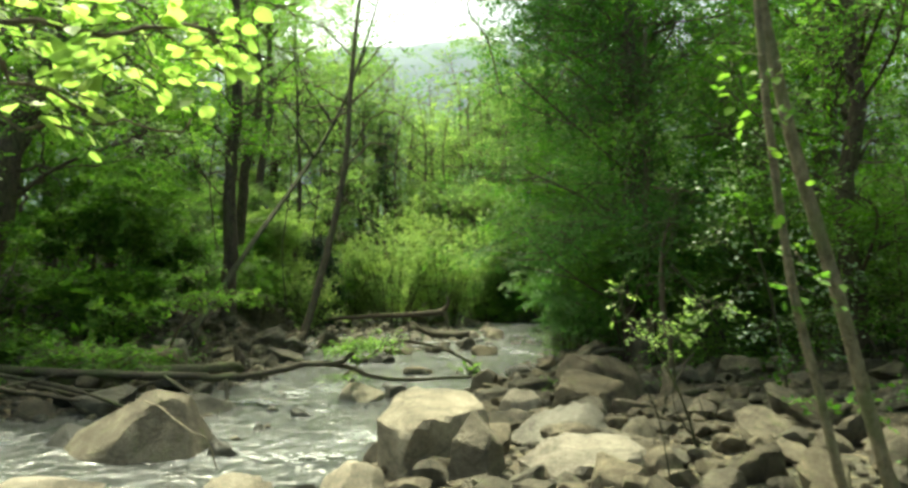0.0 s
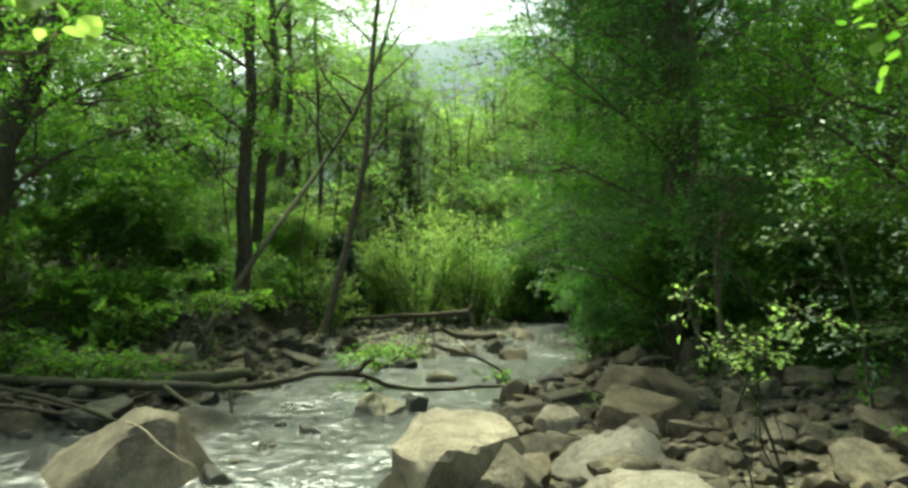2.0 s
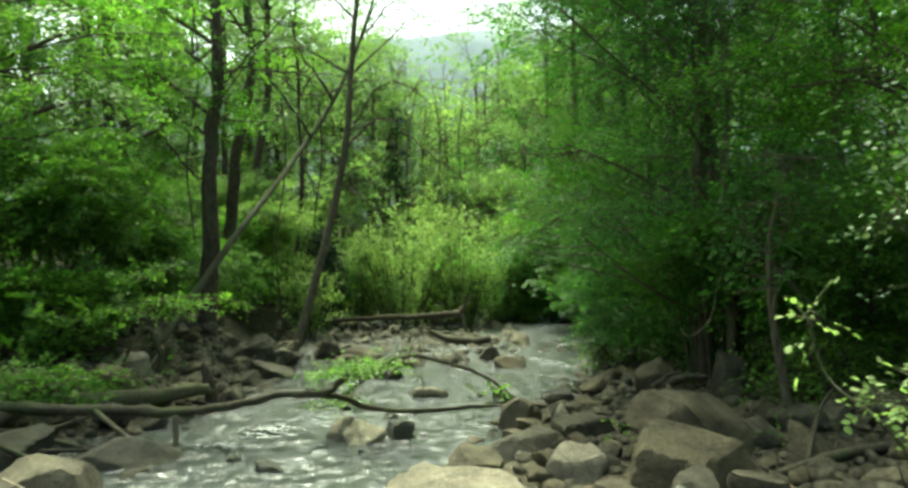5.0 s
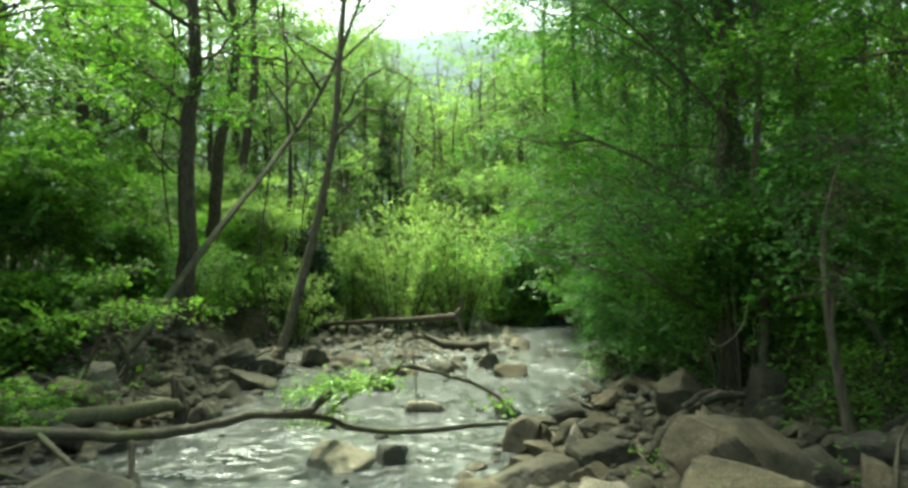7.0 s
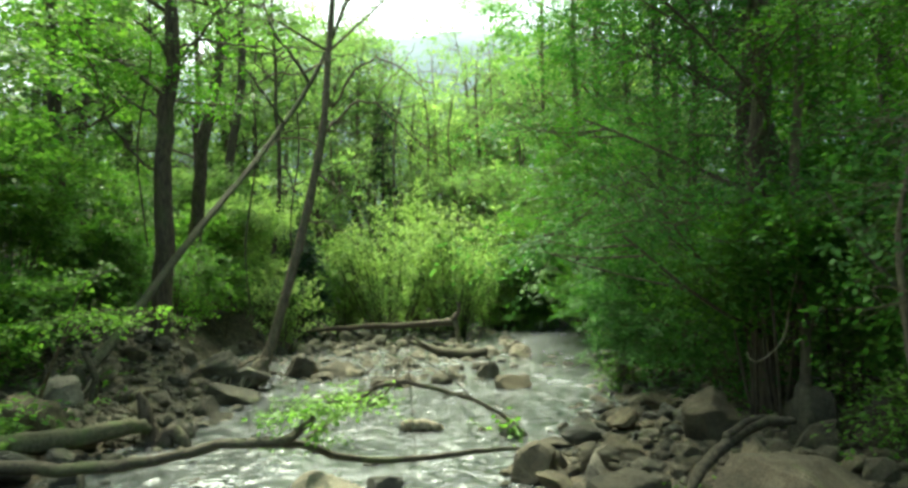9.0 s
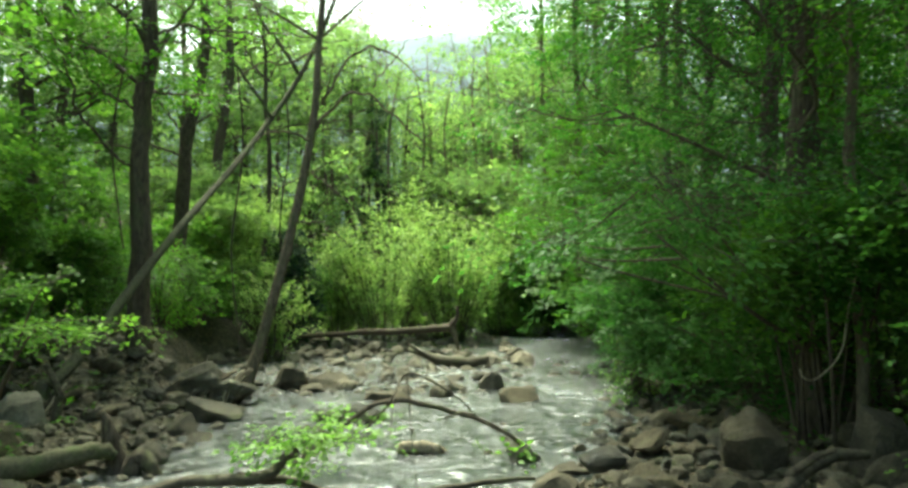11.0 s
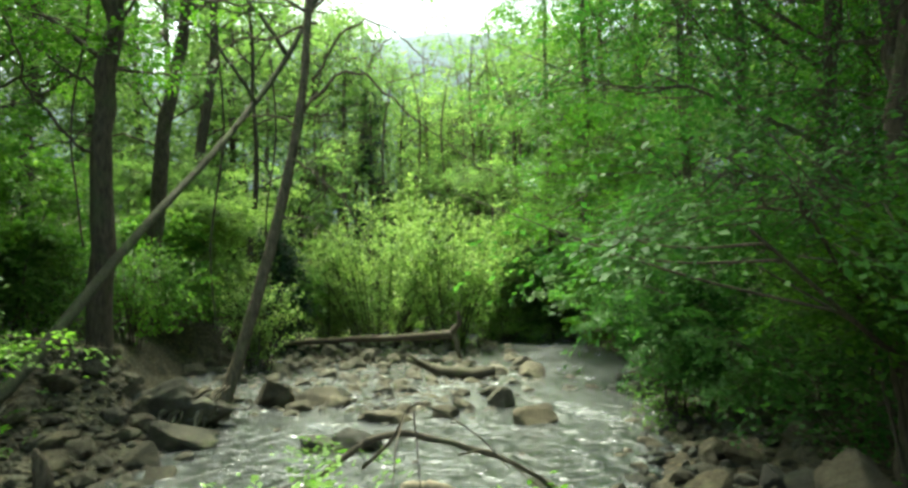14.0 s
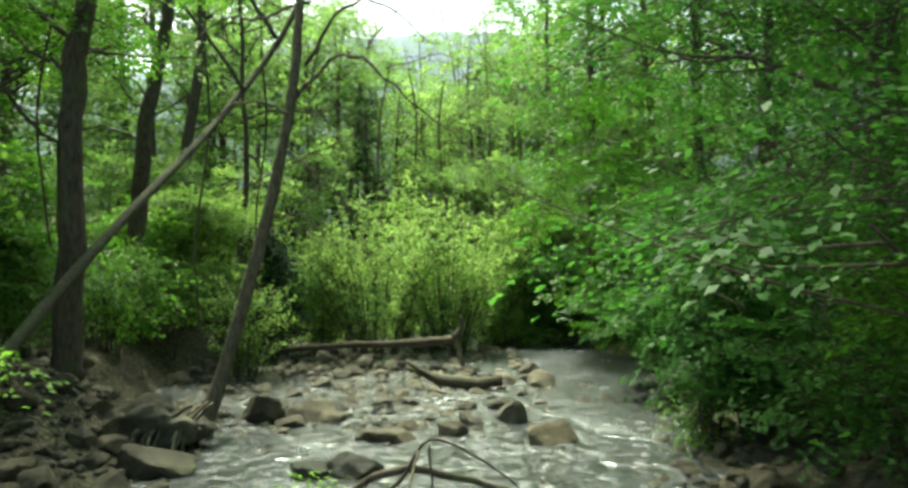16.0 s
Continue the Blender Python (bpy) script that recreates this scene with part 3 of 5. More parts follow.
BOULDERS = [
    ((-2.9, 7.75, 0.05), (1.8, 1.3, 0.75), 3, 0, ROCK, "large pyramid-shaped tan boulder standing in the creek", PYRAMID),
    ((-3.7, 8.2, 0.05), (0.9, 0.7, 0.34), 4, 0, ROCK_WET, "low dark wet boulder beside a larger one in the creek", WEDGE),
    ((-2.05, 7.7, 0.05), (0.35, 0.3, 0.3), 6, 0, ROCK_WET, "small dark wet rock below a boulder in the creek", None),
    ((0.17, 6.5, 0.35), (1.08, 0.95, 0.61), 8, 0, ROCK_PALE, "large flat-topped pale boulder at the water's edge", SLAB),
    ((-0.2, 6.95, 0.1), (0.5, 0.45, 0.36), 10, 35, ROCK_DARK, "brown boulder tucked behind a pale one", None),
    ((0.5, 5.6, 0.33), (0.47, 0.46, 0.55), 12, 12, ROCK, "angular grey-tan boulder leaning on a larger one", BLOCK),
    ((1.32, 6.6, 0.30), (1.1, 0.85, 0.47), 17, -10, ROCK_PALE, "pale slab-like boulder on the rocky bank", LEAN),
    ((1.2, 8.62, 0.15), (0.5, 0.45, 0.48), 19, -30, ROCK_PALE, "pale pointed boulder on the rocky bank", None),
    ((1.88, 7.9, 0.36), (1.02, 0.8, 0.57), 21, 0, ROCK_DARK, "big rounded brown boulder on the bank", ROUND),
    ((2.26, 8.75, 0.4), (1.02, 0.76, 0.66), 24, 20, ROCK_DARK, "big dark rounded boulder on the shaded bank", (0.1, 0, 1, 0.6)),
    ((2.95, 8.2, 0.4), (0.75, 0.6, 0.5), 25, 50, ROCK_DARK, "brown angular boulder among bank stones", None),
    ((1.34, 5.5, 0.28), (1.14, 0.8, 0.46), 29, -8, ROCK_PALE, "squarish tan boulder with a flat pale top", SLAB),
    ((1.42, 4.85, 0.33), (0.5, 0.44, 0.4), 31, 0, ROCK, "grey triangular boulder on the bank", ROUND),
    ((1.95, 6.2, 0.4), (0.5, 0.42, 0.35), 32, 70, ROCK, "pale rounded rock wedged between boulders", None),
    ((-0.48, 5.7, 0.1), (0.6, 0.55, 0.4), 41, 0, ROCK_PALE, "low sunlit rock at the water's edge", None),
    ((-0.9, 5.6, 0.1), (0.4, 0.45, 0.32), 44, 20, ROCK_DARK, "small brown rock in the shallow water", None),
    ((-1.4, 5.55, 0.05), (0.65, 0.55, 0.36), 43, 50, ROCK_PALE, "low pale rock in the shallow water", None),
    ((-3.1, 5.6, 0.05), (1.3, 0.8, 0.34), 45, 5, ROCK_PALE, "wide low sunlit slab in the shallow water", None),
    ((0.95, 10.0, 0.12), (1.05, 0.85, 0.42), 47, 80, ROCK_DARK, "flat mossy boulder beside the creek", (0, -0.1, 1, 0.5)),
    ((1.6, 10.4, 0.2), (0.7, 0.6, 0.45), 48, 10, ROCK_DARK, "mossy brown rock at the water's edge", None),
    ((-0.78, 11.15, 0.07), (0.68, 0.6, 0.31), 37, 10, ROCK_PALE, "pale rounded rock standing in the creek", None),
    ((-0.35, 11.32, 0.07), (0.38, 0.4, 0.31), 38, 60, ROCK_WET, "small dark rock beside a pale one in the creek", None),
    ((0.97, 11.76, 0.12), (0.52, 0.48, 0.4), 51, 20, ROCK_DARK, "dark rounded rock at the water's edge", None),
    ((0.99, 13.73, 0.12), (0.38, 0.36, 0.30), 53, 0, ROCK_WET, "small wet dark rock in the creek", None),
    ((-2.23, 19.28, 0.12), (0.75, 0.6, 0.45), 57, 0, ROCK_DARK, "angular grey-brown rock in the creek", None),
    ((-1.66, 19.37, 0.12), (0.8, 0.6, 0.40), 59, 30, ROCK_DARK, "rounded brown rock beside an angular one", None),
    ((-0.82, 16.08, 0.12), (0.62, 0.55, 0.32), 61, 10, ROCK_WET, "smooth dark rock wet at its foot", None),
    ((-1.24, 16.08, 0.12), (0.5, 0.5, 0.26), 62, 40, ROCK_WET, "dark rounded rock low in the water", None),
    ((-0.44, 17.87, 0.12), (0.85, 0.6, 0.24), 63, 0, ROCK_DARK, "low mossy rock in midstream", None),
    ((1.06, 18.90, 0.12), (0.42, 0.4, 0.36), 65, 15, ROCK, "square tan rock standing in the creek", None),
    ((1.39, 17.49, 0.12), (0.58, 0.5, 0.25), 67, -20, ROCK_DARK, "rounded mossy rock standing in the creek", None),
    ((-5.4, 16.4, 0.2), (0.68, 0.55, 0.48), 69, 10, ROCK, "grey boulder on the wooded bank", None),
    ((-2.95, 16.4, 0.18), (0.85, 0.6, 0.34), 71, -8, ROCK_DARK, "long low boulder below a leaning tree", None),
    ((-4.75, 14.9, 0.38), (0.6, 0.5, 0.42), 91, 10, ROCK_PALE, "squarish pale boulder at the foot of the earth bank", SLAB),
    ((-4.35, 13.3, 0.35), (0.75, 0.6, 0.42), 93, 40, ROCK_DARK, "mossy green boulder behind a fallen log", ROUND),
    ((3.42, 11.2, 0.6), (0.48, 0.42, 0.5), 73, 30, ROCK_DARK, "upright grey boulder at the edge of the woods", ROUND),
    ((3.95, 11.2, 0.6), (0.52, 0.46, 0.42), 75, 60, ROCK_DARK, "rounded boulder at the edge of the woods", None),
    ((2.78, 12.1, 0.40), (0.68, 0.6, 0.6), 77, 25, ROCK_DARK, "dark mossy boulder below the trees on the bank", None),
    ((-4.25, 10.3, 0.15), (0.8, 0.7, 0.4), 77, 10, ROCK_WET, "dark boulder half buried under driftwood", None),
    ((-3.12, 10.16, 0.12), (1.1, 0.6, 0.36), 79, 5, ROCK_WET, "dark wet boulder under the fallen log", None),
    ((-1.52, 9.83, 0.10), (0.4, 0.3, 0.18), 81, 5, ROCK_WET, "small dark rock awash in the creek", None),
    ((1.42, 11.1, 0.12), (0.44, 0.4, 0.4), 83, 30, ROCK_PALE, "pale angular rock on the stony bar", None),
    ((2.3, 9.8, 0.45), (0.4, 0.32, 0.48), 85, 15, ROCK, "upright pointed tan stone beside a dead limb", None),
    ((2.75, 9.3, 0.45), (0.55, 0.45, 0.36), 87, 60, ROCK_DARK, "brown rounded stone on the shaded bank", None),
    ((1.35, 9.75, 0.2), (0.62, 0.5, 0.36), 88, 20, ROCK_DARK, "mossy flat stone near the waterline", None),
]
for place, size, seed, turn, mat, label, top in BOULDERS:
    if isinstance(top, list):
        boulder(place, size, seed, turn, (0, 0), mat, label, None, top)
    else:
        boulder(place, size, seed, turn, (0, 0), mat, label, top)

# ---- loose rocks and stones ----
rng = np.random.default_rng(9)
STONE_MESHES = []
for k in range(12):
    sv, sf = rock_shape(900 + k, (1.0, 0.85, 0.62), 3, 8, None, 0.05)
    for mat in (ROCK, ROCK_DARK, ROCK_WET):
        me = bpy.data.meshes.new("rock")
        me.from_pydata(sv, [], sf)
        me.materials.append(mat)
        me.shade_smooth()
        me.set_sharp_from_angle(angle=radians(32))
        STONE_MESHES.append(me)
PEBBLE_MESHES = []
for k in range(12):
    sv, sf = rock_shape(930 + k, (1.0, 0.85, 0.62), 2, 9, None, 0.04)
    for mat in (ROCK, ROCK_DARK, ROCK_WET):
        me = bpy.data.meshes.new("stone")
        me.from_pydata(sv, [], sf)
        me.materials.append(mat)
        me.shade_smooth()
        me.set_sharp_from_angle(angle=radians(28))
        PEBBLE_MESHES.append(me)
taken = [(p[0], p[1], 0.56 * min(z[0], z[1])) for p, z, *_ in BOULDERS]
spots = []


def scatter(n, x0, x1, y0, y1, lo, hi, mats, edge="free", power=2.2):
    """Places for loose rocks. edge: x0 and x1 are counted from the left or right waterline, or free."""
    for _ in range(n):
        y = rng.uniform(y0, y1)
        x = rng.uniform(x0, x1) + {"left": np.interp(y, EY, XL), "right": np.interp(y, EY, XR), "free": 0}[edge]
        r = (lo + (hi - lo) * rng.uniform() ** power) / 2
        if all((x - a) ** 2 + (y - b) ** 2 > (0.7 * (r + c)) ** 2 for a, b, c in taken):
            taken.append((x, y, r))
            spots.append((x, y, 2 * r, mats[rng.integers(len(mats))]))


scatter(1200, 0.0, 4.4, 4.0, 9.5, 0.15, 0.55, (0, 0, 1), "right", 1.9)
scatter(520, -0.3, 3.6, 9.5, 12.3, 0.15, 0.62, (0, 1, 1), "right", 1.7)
# Only the darker rock colours here, to imitate shade under the trees.
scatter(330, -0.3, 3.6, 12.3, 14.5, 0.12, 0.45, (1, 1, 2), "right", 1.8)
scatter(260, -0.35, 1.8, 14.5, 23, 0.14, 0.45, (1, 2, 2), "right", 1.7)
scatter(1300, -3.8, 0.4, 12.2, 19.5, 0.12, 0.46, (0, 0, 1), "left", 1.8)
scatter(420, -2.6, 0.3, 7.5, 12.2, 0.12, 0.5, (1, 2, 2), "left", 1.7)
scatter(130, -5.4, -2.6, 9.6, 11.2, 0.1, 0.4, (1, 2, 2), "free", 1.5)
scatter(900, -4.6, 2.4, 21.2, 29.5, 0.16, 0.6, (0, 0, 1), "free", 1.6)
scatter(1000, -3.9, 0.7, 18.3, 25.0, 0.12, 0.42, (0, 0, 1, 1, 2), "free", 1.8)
scatter(40, 0.2, 1.8, 17.5, 21, 0.12, 0.42, (0, 1, 2), "free", 2.0)
scatter(50, 0.5, 3.2, 20, 24, 0.12, 0.4, (1, 2, 2), "free", 2.0)
scatter(8, -2.4, 1.0, 14, 18, 0.12, 0.3, (1, 2, 2), "free")
scatter(26, -3.5, 0.2, 8, 13.5, 0.1, 0.28, (2, 2, 1), "free")
scatter(900, 0.0, 3.2, 4.5, 13, 0.07, 0.16, (0, 0, 1), "right", 1.0)
scatter(900, -3.2, 0.1, 12.2, 19, 0.07, 0.16, (0, 1, 1), "left", 1.0)
scatter(260, -0.4, 5.5, -11, 4.2, 0.2, 0.9, (0, 0, 1), "right", 1.8)
scatter(200, -3.5, 0.5, -11, 7.5, 0.2, 0.8, (0, 1, 2), "left", 1.8)
scatter(60, -6.5, -1.5, -11, 5, 0.15, 0.6, (1, 2, 2), "free", 2.0)
scatter(500, 0.0, 4.5, -5, 4.5, 0.08, 0.2, (0, 0, 1), "right", 1.0)
scatter(220, 3.8, 6.5, 3, 10, 0.15, 0.5, (1, 1, 0), "right", 1.8)
scatter(900, 0.6, 4.2, 3.2, 8.8, 0.05, 0.13, (0, 0, 1), "right", 1.0)
near = []
rest = []
for x, y, w, m in spots:
    turn = pose(0, 0, 0, *rng.uniform(-22, 22, 2), rng.uniform(0, 360))
    z = max(terrain_z(x, y), 0.13 if w > 0.2 else 0.16) + 0.16 * w
    grow = Matrix.Diagonal((w, w * rng.uniform(0.8, 1.2), w * rng.uniform(0.75, 1.2), 1))
    me = STONE_MESHES[3 * int(rng.integers(12)) + m]
    small = PEBBLE_MESHES[3 * int(rng.integers(12)) + m]
    mw = Matrix.Translation((x, y, z)) @ turn @ grow
    if w > (0.36 if 3 < y < 21 else 0.58):
        ob = new("rock", me)
        ob.matrix_world = mw
        where = "in the shallow creek" if np.interp(y, EY, XL) < x < np.interp(y, EY, XR) else "among stones on the creek bank"
        tagged(ob, ("pale tan angular rock ", "brown angular rock ", "dark wet rock ")[m] + where, "rock", "loose rocks")
    elif len(near) < 300 and w > 0.15 and 3 < y < 19:
        ob = new("stone", small)
        ob.parent = ground
        ob.matrix_world = mw
        near.append(ob)
    else:
        rest.append((mw, me, m))


def joined_stones(mat_index, mat):
    base, faces = ico(1)
    vs, fs, k = [], [], 0
    for mw, me, m in rest:
        if m != mat_index:
            continue
        a = np.array(mw)
        bumpy = base * np.random.default_rng(k).uniform(0.36, 0.56, (len(base), 1)) * (1, 0.85, 0.65)
        vs.append(bumpy @ a[:3, :3].T + a[:3, 3])
        fs.append(np.array(faces) + k)
        k += len(base)
    g = mesh_object("gravel", np.vstack(vs), np.vstack(fs), mat, None, False)
    tagged(g, ("pale small stones between the boulders", "brown small stones on the bank", "wet small stones at the waterline")[mat_index], "gravel", kind="stuff")


for k, mat in enumerate((ROCK, ROCK_DARK, ROCK_WET)):
    joined_stones(k, mat)


# ---- fallen wood ----
def log(name, lines, mat, label, category="log", seed=0, sides=9):
    p0 = lines[0][0][:3]
    t = thing(name, p0, label, category)
    off = np.array([*p0, 0.0])
    for k, line in enumerate(lines):
        part("stem" if k == 0 else "side_branch", tube([tuple(np.array(p) - off) for p in line], sides, 7, 0.11, seed + k, 0.25 * min(p[3] for p in line)), mat, t)
    return t


crossing = log("fallen_log", [
    [(-7.2, 11.3, 0.66, 0.08), (-5.4, 11.1, 0.63, 0.075), (-4.36, 11.05, 0.62, 0.068), (-3.3, 10.95, 0.595, 0.06), (-2.93, 10.95, 0.585, 0.056), (-2.57, 10.97, 0.625, 0.052), (-2.2, 11.0, 0.685, 0.047), (-1.7, 11.0, 0.77, 0.043), (-1.2, 11.05, 0.775, 0.04), (-1.0, 11.1, 0.84, 0.036), (-0.88, 11.12, 0.95, 0.03)],
    [(-1.35, 11.05, 0.74, 0.04), (-1.0, 11.3, 0.62, 0.035), (-0.75, 11.5, 0.46, 0.033), (-0.3, 11.75, 0.36, 0.03), (0.1, 12.0, 0.34, 0.028), (0.55, 12.2, 0.36, 0.024), (0.95, 12.4, 0.33, 0.016)],
    [(-2.75, 10.85, 0.52, 0.03), (-2.7, 10.7, 0.25, 0.025), (-2.68, 10.6, 0.0, 0.02)],
    [(-3.7, 11.0, 0.6, 0.03), (-3.1, 10.5, 0.35, 0.028), (-2.5, 10.2, 0.14, 0.022), (-1.95, 10.1, 0.12, 0.012)],
], DEADWOOD, "long crooked fallen branch lying across the creek", seed=5)
log("fallen_log", [
    [(-4.2, 26.0, 0.55, 0.04), (-1.7, 25.6, 0.64, 0.07), (0.1, 24.9, 0.76, 0.085), (0.75, 24.5, 0.84, 0.10)],
    [(0.7, 24.5, 0.9, 0.08), (0.85, 24.4, 1.15, 0.05), (0.8, 24.4, 1.35, 0.03)],
    [(0.72, 24.5, 0.85, 0.09), (0.8, 24.3, 0.6, 0.06), (0.85, 24.2, 0.35, 0.04)],
], BARK_DARK, "thick dead log with a root end lying on the stony bar", seed=9)
log("driftwood", [
    [(-0.3, 22.6, 0.5, 0.05), (0.3, 22.1, 0.35, 0.09), (1.0, 21.8, 0.32, 0.11), (1.35, 21.7, 0.36, 0.09)],
    [(0.2, 22.2, 0.35, 0.04), (-0.3, 22.2, 0.65, 0.03)],
], DEADWOOD, "grey driftwood limb caught on midstream rocks", "driftwood", 11)
log("driftwood", [
    [(1.84, 9.98, 0.52, 0.03), (1.98, 10.1, 0.64, 0.044), (2.26, 10.28, 0.82, 0.05), (2.62, 10.42, 0.94, 0.045), (2.88, 10.48, 0.93, 0.03)],
    [(2.26, 10.3, 0.86, 0.03), (2.4, 10.2, 0.99, 0.024), (2.5, 10.15, 1.05, 0.012)],
], DEADWOOD, "curved dead limb lying among the bank stones", "driftwood", 13)
log("driftwood", [
    [(2.3, 7.7, 0.62, 0.03), (3.0, 7.9, 0.72, 0.045), (4.2, 8.3, 0.8, 0.05)],
    [(2.7, 7.85, 0.68, 0.02), (3.0, 8.3, 0.95, 0.015), (3.2, 8.5, 1.1, 0.008)],
], DEADWOOD, "thin pale dead branch lying on the boulders", "driftwood", 14)
log("mossy_log", [
    [(-3.08, 13.45, 0.36, 0.05), (-3.2, 13.3, 0.42, 0.085), (-3.6, 12.8, 0.45, 0.105), (-4.2, 12.0, 0.46, 0.12), (-5.0, 11.45, 0.42, 0.125), (-6.2, 11.0, 0.5, 0.12)],
], MOSSWOOD, "thick mossy log lying along the stony bank", seed=15)
log("broken_stump", [
    [(-3.1, 13.55, 0.0, 0.14), (-3.12, 13.55, 0.3, 0.10), (-3.2, 13.55, 0.62, 0.07), (-3.25, 13.55, 0.78, 0.02)],
    [(-3.0, 13.5, 0.1, 0.11), (-2.8, 13.45, 0.3, 0.09), (-2.65, 13.4, 0.12, 0.06)],
], BARK_DARK, "dark splintered stump at the water's edge", "stump", 16)
log("driftwood", [
    [(-6.2, 9.3, 0.85, 0.02), (-5.2, 9.4, 0.62, 0.028), (-4.3, 9.7, 0.42, 0.024)],
    [(-5.2, 9.4, 0.62, 0.014), (-4.7, 9.7, 0.72, 0.010), (-4.3, 9.9, 0.9, 0.006)],
], DEADWOOD, "tangle of weathered driftwood on the dark bank", "driftwood", 17)
log("driftwood", [
    [(-5.9, 10.4, 0.7, 0.022), (-4.7, 10.2, 0.5, 0.028), (-3.8, 9.9, 0.3, 0.018)],
    [(-4.9, 10.2, 0.5, 0.014), (-4.5, 10.0, 0.32, 0.010), (-4.2, 9.8, 0.25, 0.007)],
], DEADWOOD, "dead branch wedged under the fallen log", "driftwood", 18)
log("twig", [
    [(-2.66, 7.3, 0.78, 0.008), (-2.47, 7.22, 0.72, 0.008), (-2.3, 7.12, 0.62, 0.008), (-2.13, 7.06, 0.52, 0.007), (-1.98, 7.04, 0.44, 0.007), (-1.9, 7.1, 0.16, 0.009)],
], STICK, "pale stick draped over a boulder in the creek", "twig", 19, 6)
log("snapped_branch", [
    [(-4.45, 15.0, 0.25, 0.05), (-4.4, 15.1, 0.7, 0.05), (-4.55, 15.1, 1.1, 0.03)],
], DEADWOOD, "short broken branch propped against a trunk", "branch", 20, 7)
log("midstream_log", [
    [(-0.28, 14.1, 0.23, 0.05), (-0.24, 14.1, 0.235, 0.066), (-0.03, 14.08, 0.245, 0.072), (0.14, 14.08, 0.24, 0.066), (0.18, 14.08, 0.235, 0.045)],
], STICK, "short rounded log stranded in midstream", seed=21)

for k, line in enumerate([
    [(-4.9, 10.75, 0.42, 0.03), (-4.1, 10.6, 0.36, 0.028), (-3.2, 10.35, 0.2, 0.018)],
    [(-4.6, 10.4, 0.2, 0.02), (-4.0, 10.75, 0.42, 0.018), (-3.4, 11.05, 0.6, 0.012)],
    [(-3.9, 10.25, 0.3, 0.022), (-3.3, 10.5, 0.26, 0.02), (-2.6, 10.6, 0.16, 0.012)],
    [(-5.3, 10.5, 0.5, 0.035), (-4.6, 10.25, 0.4, 0.03), (-4.0, 9.95, 0.3, 0.016)],
]):
    log("stick", [line], DEADWOOD, "dark wet stick caught under the fallen log", "stick", 60 + k, 6)
mass = thing("root_mass", (-3.35, 17.6, 0.15), "mossy earth and root mound at the foot of a leaning tree", "root mound")
v, f = rock_shape(171, (1.7, 0.9, 1.0), 5, 7, None, 0.3)
v[:, 2] = (v[:, 2] + 0.12) * (1 + 0.35 * v[:, 0] / 0.85)
part("soil", (v, f), ROCK, mass, "dark mossy soil")
r3 = np.random.default_rng(172)
for k in range(18):
    a = -0.8 + 1.5 * k / 17 + r3.normal(0, 0.04)
    z = 0.44 * (1 + 0.35 * a) - 0.22 * (a - 0.3) ** 2
    out = r3.uniform(-0.34, -0.12)
    part("root", tube([(a * 0.8 + 0.22, -0.12, z + 0.06, 0.018), (a + out * 0.3, -0.34, z * 0.72, 0.024), (a + out * 0.7, -0.45, z * 0.3, 0.02), (a + out, -0.5, -0.12, 0.013)], 6, 6, 0.12, 180 + k, 0.012), BARK if k % 3 else STICK, mass)

# leafy branch fallen into the creek
fallen = log("leafy_fallen_branch", [
    [(-1.35, 13.3, 0.25, 0.02), (-0.7, 13.5, 0.72, 0.028), (-0.3, 13.58, 0.84, 0.03), (0.1, 13.6, 0.76, 0.028), (0.5, 13.62, 0.65, 0.024), (0.9, 13.65, 0.45, 0.02), (1.1, 13.7, 0.2, 0.016)],
    [(-0.6, 13.5, 0.6, 0.018), (-0.35, 13.1, 0.9, 0.014), (-0.21, 12.75, 1.2, 0.010), (-0.05, 12.75, 1.2, 0.008), (0.3, 12.8, 0.98, 0.007), (0.55, 12.9, 0.7, 0.005)],
    [(-0.18, 12.72, 1.2, 0.008), (-0.15, 12.6, 0.8, 0.006), (-0.1, 12.5, 0.25, 0.005)],
    [(-0.24, 12.8, 1.15, 0.009), (-0.3, 12.5, 1.0, 0.007), (-0.33, 12.4, 0.7, 0.005)],
    [(0.2, 13.65, 0.65, 0.012), (0.45, 13.3, 0.75, 0.008), (0.8, 13.2, 0.5, 0.005)],
], BARK_DARK, "fallen branch with wilting green leaves in the creek", "branch", 23, 7)


def leafy(parent, blobs, sprays, per, leaf, seed, mat, reach=0.3, shape=6, droop=0.2, name="foliage", bark=None):
    x, y, z = parent.location
    lv, tw = foliage([(b[0] - x, b[1] - y, b[2] - z, *b[3:]) for b in blobs], sprays, per, leaf, seed, reach, droop, shape, 0.0)
    mass = tagged(part(name, lv, mat, parent), kind="stuff")
    tagged(part("twig_mass", tw, bark or BARK_PALE, mass), kind="stuff")


